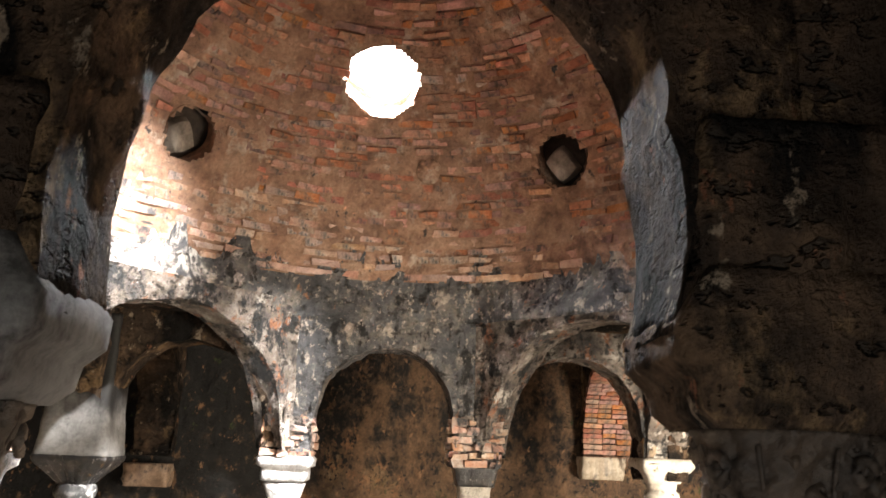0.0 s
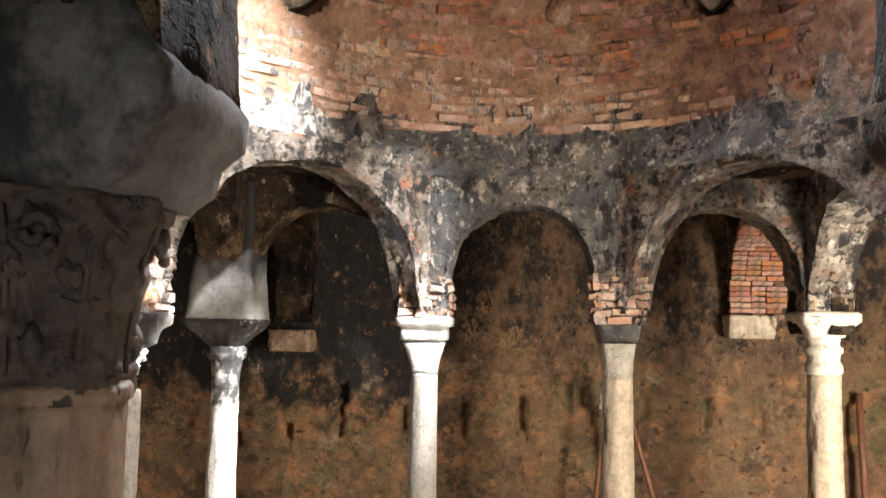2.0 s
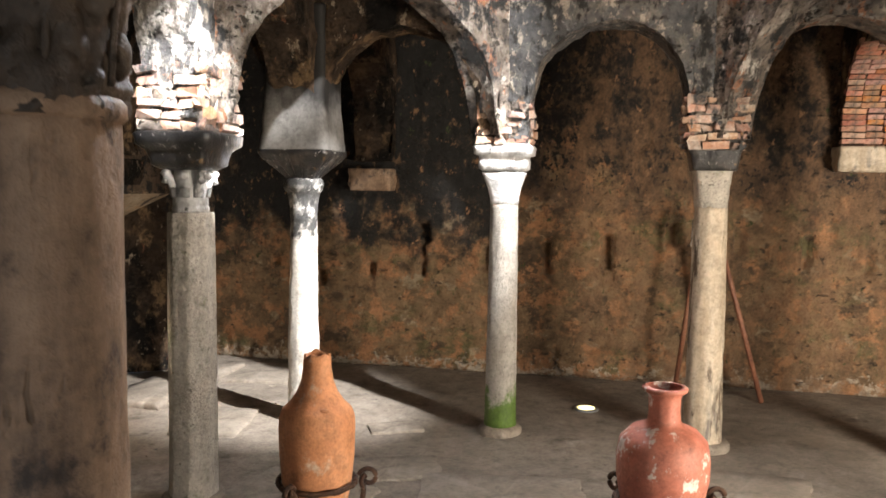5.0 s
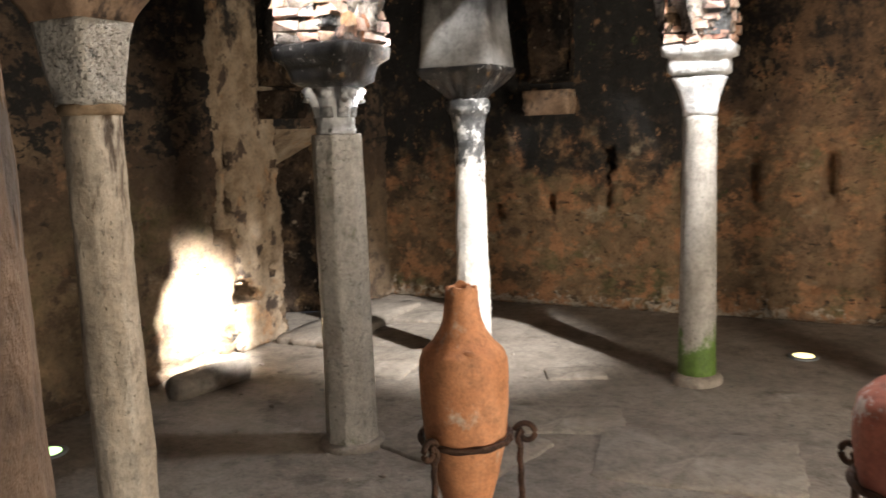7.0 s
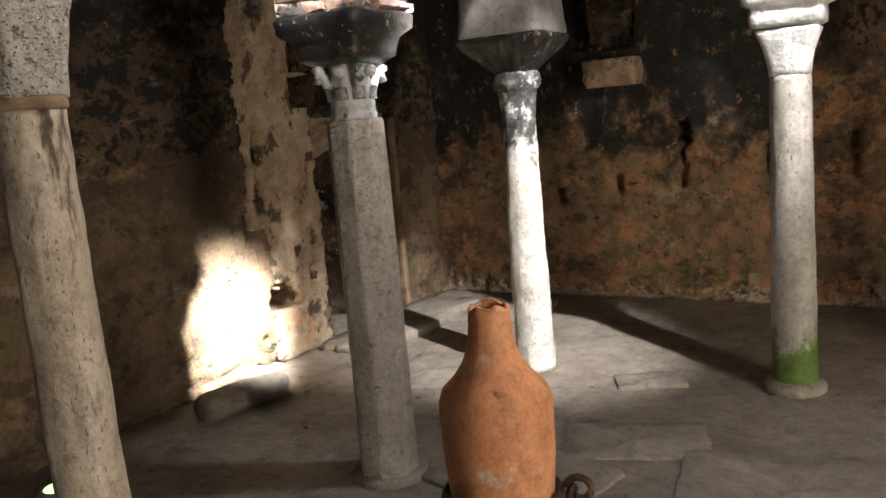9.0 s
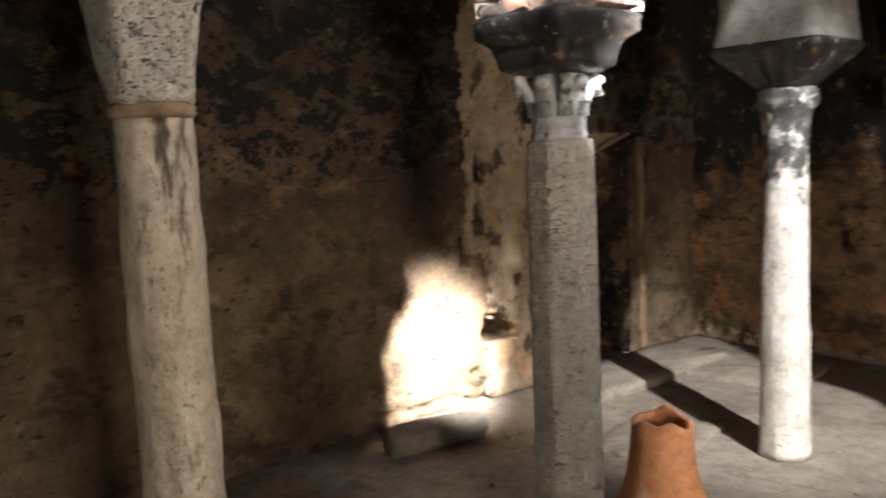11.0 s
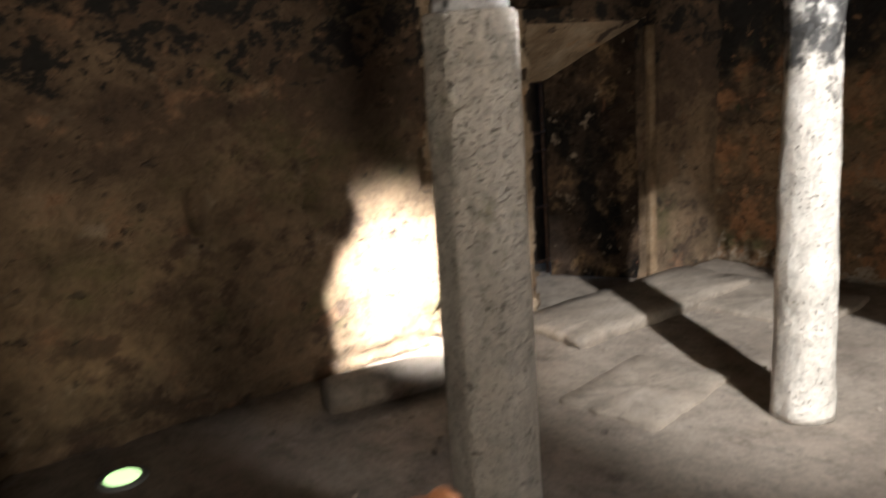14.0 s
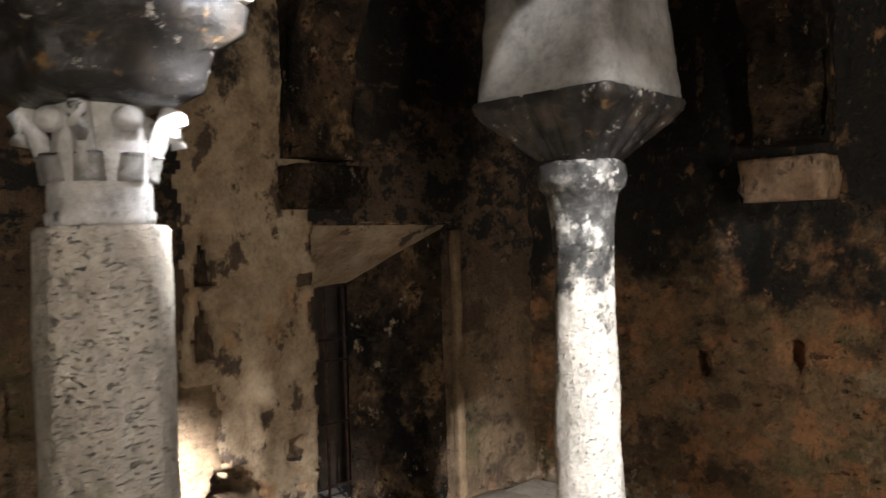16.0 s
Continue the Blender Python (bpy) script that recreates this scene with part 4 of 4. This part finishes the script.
# F: corner column, white moulded capital
c = start_column("F", "pale pitted limestone column with a white moulded capital")
shaft(c, [(0.140, 0.0), (0.132, 0.3), (0.124, 1.0), (0.116, 1.80)], M_CREAM, 5.0, 0.009)
base_disc(c, 0.18, 0.04, 5.0)
bm = bmesh.new()
lathe(bm, dense([(0.116, 1.80), (0.135, 1.82), (0.135, 1.87), (0.115, 1.90), (0.118, 1.95), (0.14, 1.97), (0.14, 2.0), (0.115, 2.02), (0.12, 2.07), (0.15, 2.10)], 0.015), 36, 0.005, 3)
part("capital", bm, M_WHITE_CLEAN, c, "white moulded ring capital")
block("abacus", c, [(0.135, 0.135, 2.08, 0.6), (0.16, 0.16, 2.14, 0.9), (0.21, 0.21, 2.20, 1.0), (0.218, 0.218, 2.25, 1.0), (0.195, 0.195, 2.27, 1.0)], M_WHITE_CLEAN, 18, 0.010)
block("springer", c, [(0.175, 0.175, 2.25, 1.0), (0.185, 0.185, 2.6, 1.0), (0.19, 0.19, 3.0, 0.9), (0.19, 0.19, 3.3, 0.9)], M_PIER, 19, 0.016, 0.0, "patchy ochre plastered springer")
# A2
c = start_column("A2", "cream streaked limestone column with a blocky tapered capital")
shaft(c, [(0.110, 0.0), (0.107, 0.4), (0.105, 1.0), (0.102, 1.80)], M_CREAM, 6.0, 0.008, 0, (0.0, 0.0))
bm = bmesh.new()
lathe(bm, dense([(0.105, 1.795), (0.112, 1.805), (0.112, 1.825), (0.105, 1.835)], 0.01), 36, 0.002, 6)
part("collar", bm, M_COLLAR, c, "thin ochre collar ring")
block("capital", c, [(0.100, 0.100, 1.83, 0.5), (0.105, 0.105, 1.95, 0.85), (0.126, 0.126, 2.12, 0.95)], M_MARBLE, 20, 0.005, 0.0, "blocky tapered grey capital")
block("abacus", c, [(0.128, 0.128, 2.12, 0.9), (0.14, 0.14, 2.15, 0.95), (0.19, 0.19, 2.24, 1.0), (0.20, 0.20, 2.32, 1.0)], M_BROWN, 21, 0.010, 0.0, "brown stained stone abacus")
block("springer", c, [(0.185, 0.185, 2.31, 1.0), (0.18, 0.18, 2.6, 1.0)], M_DRUM, 22, 0.02)


def brown_column(key, seed, mat=None, cap_mat=None, top=None):
    """The grimy south columns with scrolled capitals under grey rendered springers."""
    col = start_column(key, "brown grimy limestone column with a scrolled capital")
    shaft(col, [(0.155, 0.0), (0.150, 0.4), (0.146, 1.0), (0.140, 1.98)], mat or M_BROWN, seed, 0.005)
    bm = bmesh.new()
    lathe(bm, dense([(0.138, 1.97), (0.140, 2.02), (0.148, 2.12), (0.160, 2.22), (0.185, 2.30), (0.19, 2.33)], 0.009), 110, 0.014, seed)
    for v in bm.verts:
        g = 0.028 * fbm(v.co + Vector((seed, 0, 0)), 14) + 0.014 * fbm(v.co + Vector((seed, 0, 3)), 34)
        v.co.x, v.co.y = v.co.x * (1 + g * 5), v.co.y * (1 + g * 5)
    cm = cap_mat or M_BROWN
    cap = part("capital", bm, cm, col, "worn brown scrolled capital")
    for i in range(8):
        a = 2 * math.pi * i / 8 + math.pi / 8
        d = Vector((math.cos(a), math.sin(a), 0))
        s = Vector((-d.y, d.x, 0))
        for row, (rr, zz, sz) in enumerate(((0.136, 2.075, 0.024), (0.146, 2.19, 0.027), (0.166, 2.275, 0.022))):
            bm = bmesh.new()
            d2 = d.lerp(s, 0.25 * (row % 2)).normalized()
            ball(bm, d2 * rr + Vector((0, 0, zz + 0.01 * noise.noise(Vector((i, row, seed))))), sz, (1.0, 1.0, 1.5 - 0.3 * row))
            for v in bm.verts:
                v.co += v.co.normalized() * 0.03 * fbm(v.co + Vector((seed, 0, 0)), 20)
            part("leaf", bm, cm, cap)
        if i % 2 == 0:
            bm = bmesh.new()
            cc = d * 0.186 + Vector((0, 0, 2.255))
            pts = []
            for k in range(15):
                th, q = k * 0.62 - 1.2, 0.034 * (1 - k / 17)
                pts.append(cc + s * (q * math.cos(th)) + Vector((0, 0, q * math.sin(th))) + d * (0.004 - 0.0006 * k))
            tube(bm, pts, 0.012, 7)
            part("scroll", bm, cm, cap)
        bm = bmesh.new()
        tube(bm, [d.lerp(s, 0.35).normalized() * q + Vector((0, 0, z)) for q, z in ((0.142, 2.02), (0.150, 2.12), (0.163, 2.22), (0.186, 2.30))], 0.006, 6)
        part("rib", bm, cm, cap)
    bm = bmesh.new()
    lathe(bm, dense([(0.138, 1.965), (0.150, 1.975), (0.150, 1.995), (0.142, 2.005)], 0.01), 36, 0.003, seed)
    part("collar", bm, M_BROWN, col)
    block("springer", col, [(0.19, 0.18, 2.33, 1.0), (0.225, 0.20, 2.365, 1.0), (0.235, 0.21, 2.42, 1.0), (0.28, 0.22, 2.46, 1.0), (0.285, 0.22, 2.53, 1.0), (0.21, 0.20, 2.64, 1.0)], top or M_GREYDARK, seed + 3, 0.008, 0.0, "overhanging grey cement springer")
    block("rubble", col, [(0.20, 0.20, 2.62, 1.0), (0.225, 0.205, 2.75, 1.0), (0.21, 0.20, 2.95, 1.0)], M_DARK, seed + 5, 0.03)
    return col


brown_column("A", 7.0, None, M_GRIME)
brown_column("N2", 8.0, M_GRIME, M_GRIME, M_DARK)
brown_column("SW", 9.0)
brown_column("SE", 10.0, M_GRIME, M_GRIME, M_DARK)
for key in ("G", "H"):
    c = start_column(key, "brown grimy limestone column with a dark tapered capital")
    shaft(c, [(0.130, 0.0), (0.124, 0.4), (0.118, 1.0), (0.108, 1.80)], M_BROWN, 11.0, 0.006)
    block("capital", c, [(0.106, 0.106, 1.80, 0.3), (0.125, 0.125, 1.95, 0.8), (0.16, 0.16, 2.12, 1.0), (0.185, 0.185, 2.22, 1.0), (0.185, 0.185, 2.25, 1.0)], M_GRIME, 23, 0.008)
    block("springer", c, [(0.175, 0.175, 2.24, 1.0), (0.18, 0.18, 2.95, 1.0)], M_DARK, 24, 0.02)

# corbels under the aisle arches
def corbel(m, material, label, hw=0.22, hh=0.11):
    ob = empty("corbel", m, label, "corbel", "corbels of the aisle arches")
    bm = bmesh.new()
    loft(bm, dense([(hw * 0.92, 0.13, -hh, 1), (hw, 0.16, -hh * 0.4, 1), (hw, 0.17, hh, 1)], 0.02), 56, 0.022, m.translation.x)
    part("stone", bm, material, ob)


corbel(pose(2.93, Y1 - 0.08, 2.15), M_CREAM, "pale stone corbel on the ochre wall")
corbel(pose(-1.60, Y1 - 0.06, 1.92), M_BROWN, "brown stone corbel on the sooty wall")
corbel(pose(X0 + 0.06, 0.10, 1.95, 0, 0, 90), M_DARK, "dark stone corbel above the door recess")

# brick springing of the aisle arch on the north wall
pier = empty("brick_springer", pose(2.93, 0, 0), "red brick springer of an aisle arch with raked joints", "brickwork")
rnd = random.Random(5)
shared = []
for k in range(8):
    bm = bmesh.new()
    bmesh.ops.create_cube(bm, size=1, matrix=Matrix.Diagonal(((0.19, 0.13)[k % 2], 0.07, 0.040, 1)))
    for v in bm.verts:
        v.co += Vector([rnd.uniform(-0.006, 0.006) for _ in range(3)])
    me = bpy.data.meshes.new("brick")
    bm.to_mesh(me)
    bm.free()
    me.materials.append(M_BRICK)
    shared.append(me)
arc_y, arc_r = (COLS["F"][1] + Y1) / 2, (Y1 - COLS["F"][1]) / 2 - 0.16
k, along = 0, 0.0
while along < 1.12:
    straight = 0.17
    ph = max(0.0, along - straight) / arc_r
    y, z = arc_y + arc_r * math.cos(ph), (2.25 + along if along < straight else 2.42 + 0.95 * arc_r * math.sin(ph))
    x = -0.20
    while x < 0.15:
        me = shared[rnd.randrange(8)]
        w = me.vertices[0].co.x * -2 if me.vertices[0].co.x < 0 else me.vertices[0].co.x * 2
        w = 0.2 if w > 0.16 else 0.14
        ob = new("brick", me)
        ob.parent = pier
        ob.matrix_basis = pose(x + w / 2 + rnd.uniform(-0.005, 0.005), y + rnd.uniform(-0.008, 0.006), z, math.degrees(ph) + rnd.uniform(-3, 3), rnd.uniform(-2, 2), rnd.uniform(-2, 2))
        x += w
    along += 0.056

# ---- jars on iron stands ----
def iron_stand(m, ring_z, ring_r, foot_r, label):
    st = empty("jar_stand", m, label, "stand", "iron jar stands")
    bm = bmesh.new()
    pts = [(ring_r * math.cos(a), ring_r * math.sin(a), ring_z) for a in [2 * math.pi * k / 40 for k in range(41)]]
    tube(bm, pts, 0.012, 6, 0.5)
    part("ring", bm, M_IRON, st)
    for k in range(3):
        a = radians(-100 + 120 * k)
        d = Vector((math.cos(a), math.sin(a), 0))
        bm = bmesh.new()
        n = 26
        pts = [d * (foot_r + (ring_r + 0.03 - foot_r) * (i / n)) + Vector((0, 0, ring_z * 1.0 * i / n)) for i in range(n + 1)]
        tube(bm, pts, 0.011, 6, 0.55)
        leg = part("leg", bm, M_IRON, st)
        bm = bmesh.new()
        cc = d * (ring_r + 0.055) + Vector((0, 0, ring_z + 0.005))
        pts = []
        for i in range(20):
            th, q = math.pi * 0.9 - i * 0.36, 0.045 * (1 - i / 28)
            pts.append(cc + d * (q * math.cos(th)) + Vector((0, 0, q * math.sin(th))))
        tube(bm, pts, 0.012, 7)
        part("scroll", bm, M_IRON, leg)
        bm = bmesh.new()
        ball(bm, Vector((0, 0, 0)), 0.03, (0.42, 0.8, 1.35))
        for v in bm.verts:
            v.co.x += 9.0 * v.co.z * v.co.z - 0.004
        bmesh.ops.rotate(bm, verts=bm.verts, cent=(0, 0, 0), matrix=Matrix.Rotation(a, 3, "Z"))
        bmesh.ops.translate(bm, verts=bm.verts, vec=d * (ring_r + 0.028) + Vector((0, 0, ring_z - 0.012)))
        part("bracket", bm, M_IRON, leg)
    return st


def jar(m, prof, material, label, broken=0.0, seed=0.0):
    j = empty("amphora", m, label, "jar", "clay jars on stands")
    bm = bmesh.new()
    prof2 = dense(prof, 0.018)
    lathe(bm, prof2 + [(r - 0.014, z) for r, z in reversed(prof2) if z > prof[-1][1] - 0.22], 44, 0.0016, seed)
    top = prof[-1][1]
    if broken:
        for v in bm.verts:
            if v.co.z > top - 0.10:
                a = math.atan2(v.co.y, v.co.x)
                f = (v.co.z - top + 0.10) / 0.10
                v.co.z -= f * broken * (0.55 + 0.45 * math.sin(a * 2 + 0.6) + 0.35 * math.sin(a * 5 + 1) + 0.25 * noise.noise(Vector((math.cos(a) * 4, math.sin(a) * 4, 1))))
    part("body", bm, material, j)
    return j


J1, J2 = (-0.41, -2.76), (1.04, -2.75)
j = jar(pose(*J1, 0), [(0.02, 0.16), (0.045, 0.17), (0.07, 0.26), (0.115, 0.42), (0.148, 0.56), (0.161, 0.70), (0.165, 0.82), (0.163, 0.87), (0.151, 0.905), (0.115, 0.94), (0.088, 0.98), (0.069, 1.03), (0.061, 1.09), (0.058, 1.150)],
        M_TERRA, "orange terracotta amphora with a broken neck in an iron stand", 0.016, 1.0)
bm = bmesh.new()
ball(bm, Vector((0.07, -0.105, 0.925)), 0.017, (1.4, 0.8, 0.6))
part("handle_stump", bm, M_TERRA, j)
iron_stand(pose(*J1, 0), 0.585, 0.168, 0.21, "rusty twisted iron tripod stand round the orange amphora")
j = jar(pose(*J2, 0), [(0.012, 0.20), (0.03, 0.21), (0.06, 0.33), (0.112, 0.49), (0.160, 0.63), (0.180, 0.74), (0.181, 0.82), (0.168, 0.885), (0.130, 0.925), (0.080, 0.945), (0.064, 0.96), (0.060, 1.0), (0.062, 1.055), (0.070, 1.072), (0.086, 1.082), (0.088, 1.094), (0.078, 1.098)],
        M_TERRARED, "red terracotta jar with flared rim and flaking white slip", 0.0, 2.0)
iron_stand(pose(*J2, 0), 0.63, 0.180, 0.21, "rusty twisted iron tripod stand round the red jar")

# ---- loose stones, poles, floor lamps ----
frag = empty("column_fragment", pose(-3.04, -1.24, 0.06, 0, 0, 80), "broken piece of pale stone column lying by the wall", "stone")
bm = bmesh.new()
lathe(bm, dense([(0.03, -0.325), (0.088, -0.32), (0.098, -0.25), (0.095, 0.1), (0.08, 0.27), (0.045, 0.31), (0.01, 0.32)], 0.03), 30, 0.008, 3)
bmesh.ops.rotate(bm, verts=bm.verts, cent=(0, 0, 0), matrix=Matrix.Rotation(radians(90), 3, "Y"))
part("stone", bm, M_SLAB, frag)


def floor_lamp(x, y, material, colour, power):
    ob = empty("floor_spotlight", pose(x, y, 0), "round lit spotlight sunk in the floor", "lamp", "sunken floor lamps")
    bm = bmesh.new()
    lathe(bm, [(0.105, -0.03), (0.105, 0.010), (0.085, 0.014), (0.072, 0.012), (0.072, 0.0)], 32)
    part("rim", bm, M_METAL, ob)
    bm = bmesh.new()
    lathe(bm, [(0.074, 0.0), (0.072, 0.014), (0.04, 0.017), (0.005, 0.018)], 32)
    part("lens", bm, material, ob)
    lt = bpy.data.lights.new("floor_lamp_light", "SPOT")
    lt.energy, lt.color, lt.spot_size, lt.spot_blend, lt.shadow_soft_size = power, colour, radians(120), 0.8, 0.05
    lo = new("floor_lamp_light", lt)
    lo.matrix_world = look((x, y, 0.05), (x + 0.02, y + 0.15, 2.0))


floor_lamp(0.62, 0.80, M_GLOW, (1.0, 0.62, 0.32), 14)
floor_lamp(-3.09, -2.51, M_GLOWGREEN, (1.0, 0.8, 0.45), 5)


def flag(x, y, hx, hy, rz, h, seed, label="worn pale flagstone lying in the floor"):
    ob = empty("flagstone", pose(x, y, 0.0, 0, 0, rz), label, "paving stone", "flagstones in the floor")
    bm = bmesh.new()
    loft(bm, [(hx, hy, -0.04, 1), (hx, hy, h * 0.7, 1), (hx * 0.985, hy * 0.985, h, 1), (hx * 0.6, hy * 0.6, h + 0.002, 1)], 72, 0.02, seed)
    part("slab", bm, M_SLAB, ob)


flag(-3.08, 0.66, 0.29, 0.80, 0, 0.055, 1.0, "pale threshold slab before the door recess")
flag(-2.20, -0.33, 0.26, 0.36, 10, 0.015, 2.0)
flag(-2.55, 1.25, 0.45, 0.38, 5, 0.022, 3.0)
flag(-0.80, -0.12, 0.20, 0.12, 25, 0.012, 4.0)
flag(-1.0, -1.55, 0.42, 0.30, -15, 0.016, 5.0)
flag(0.2, -1.3, 0.5, 0.35, 8, 0.012, 6.0)
flag(1.6, -0.9, 0.45, 0.4, -6, 0.014, 7.0)
flag(-0.6, -1.0, 0.35, 0.22, 20, 0.010, 8.0)

# small stone chips on the floor below the west wall
rnd = random.Random(5)
bm = bmesh.new()
for k in range(46):
    x, y, r = rnd.uniform(-3.2, -0.9), rnd.uniform(-2.2, 0.9), rnd.uniform(0.006, 0.02)
    got = bmesh.ops.create_icosphere(bm, subdivisions=1, radius=r, matrix=pose(x, y, r * 0.3, 0, 0, rnd.uniform(0, 180)) @ Matrix.Diagonal((1.4, 0.9, 0.6, 1)))["verts"]
    for v in got:
        v.co += Vector([rnd.uniform(-0.25, 0.25) * r for _ in range(3)])
tagged(part("stone_chips", bm, M_SLAB, None, smooth=False), "small pale stone chips scattered on the floor", "rubble", kind="stuff")

poles = empty("wooden_tripod", pose(1.62, 1.45, 0), "red-brown wooden pole tripod standing by the wall", "tripod")
for (bxx, by), tip in (((-0.24, 0.05), (-0.05, 0.0)), ((0.50, -0.02), (0.02, 0.0)), ((0.1, 0.32), (0.0, 0.06))):
    bm = bmesh.new()
    tube(bm, [(bxx, by, 0.0), (bxx * 0.5 + tip[0] * 0.5, by * 0.5 + tip[1] * 0.5, 0.85), (tip[0], tip[1], 1.68)], 0.024, 10)
    part("pole", bm, M_WOOD, poles)
bm = bmesh.new()
tube(bm, [(-0.13, 0.02, 1.36), (-0.12, 0.02, 1.60)], 0.02, 10)
part("tip", bm, M_WHITE, poles, "white painted tip")
post = empty("wooden_post", pose(3.9, 1.8, 0), "dark red wooden post leaning on the wall", "post")
bm = bmesh.new()
tube(bm, [(0, -0.2, 0.0), (0.02, -0.05, 1.0), (0.03, 0.02, 1.55)], 0.035, 10)
part("pole", bm, M_WOOD, post)

# ---- dome bricks: the last and largest set ----
rnd = random.Random(77)
pieces, vs, fs = [], [], []
course = 0.074
el, row = math.radians(5.5), 0
brick_meshes = {}


def brick_mesh(w, pale, k):
    key = (round(w, 2), pale, k)
    if key not in brick_meshes:
        bm = bmesh.new()
        bmesh.ops.create_cube(bm, size=1, matrix=Matrix.Diagonal((key[0], 0.08, course * 0.70, 1)))
        for v in bm.verts:
            v.co += Vector([rnd.uniform(-0.010, 0.010) for _ in range(3)])
        me = bpy.data.meshes.new("brick")
        bm.to_mesh(me)
        bm.free()
        me.materials.append(M_BRICK_PALE if pale else M_BRICK)
        brick_meshes[key] = me
    return brick_meshes[key]


bulk = {True: ([], []), False: ([], [])}
own = 0
while el < math.radians(86):
    rr = DR * math.cos(el)
    a = rnd.uniform(0, 0.2)
    end = a + 2 * math.pi
    while a < end - 0.05:
        w = rnd.choice((0.09, 0.13, 0.16, 0.20, 0.24, 0.28))
        da = w / rr
        am = a + da / 2
        a += da
        n = Vector((math.cos(am) * math.cos(el), math.sin(am) * math.cos(el), math.sin(el)))
        p = DOME_C + n * (DR + 0.02)
        if hole_dist(p) < w * 0.38 or (p - PLUG).length < 0.07 + w * 0.3 or rnd.random() < 0.045:
            continue
        pale = p.z + 0.25 * math.cos(am - 2.6) * -1.4 < 3.84 + 0.3 * fbm(p, 1.6) or rnd.random() < 0.04
        out = rnd.uniform(-0.016, 0.016)
        side = Vector((-math.sin(am), math.cos(am), 0))
        upv = n.cross(side)
        me = brick_mesh(w - 0.014, pale, rnd.randrange(5))
        m = Matrix((side, n, upv)).transposed().to_4x4()
        m = Matrix.Translation(p - n * out) @ m @ pose(0, 0, 0, rnd.uniform(-3, 3), rnd.uniform(-3.5, 3.5), rnd.uniform(-2, 2))
        if own < 300 and 60 < math.degrees(am) % 360 < 140 and p.z > 3.75:
            ob = new("brick", me)
            ob.parent = dome
            ob.matrix_basis = m
            own += 1
        else:
            v, f = bulk[pale]
            b = len(v)
            v += [m @ x.co for x in me.vertices]
            f += [tuple(b + k for k in pl.vertices) for pl in me.polygons]
    el += course / DR
    row += 1
for pale, (v, f) in bulk.items():
    ob = mesh_object("brick_courses", v, f, M_BRICK_PALE if pale else M_BRICK, dome, False)
    tagged(ob, "limewashed brick courses" if pale else "red brick courses", kind="stuff")
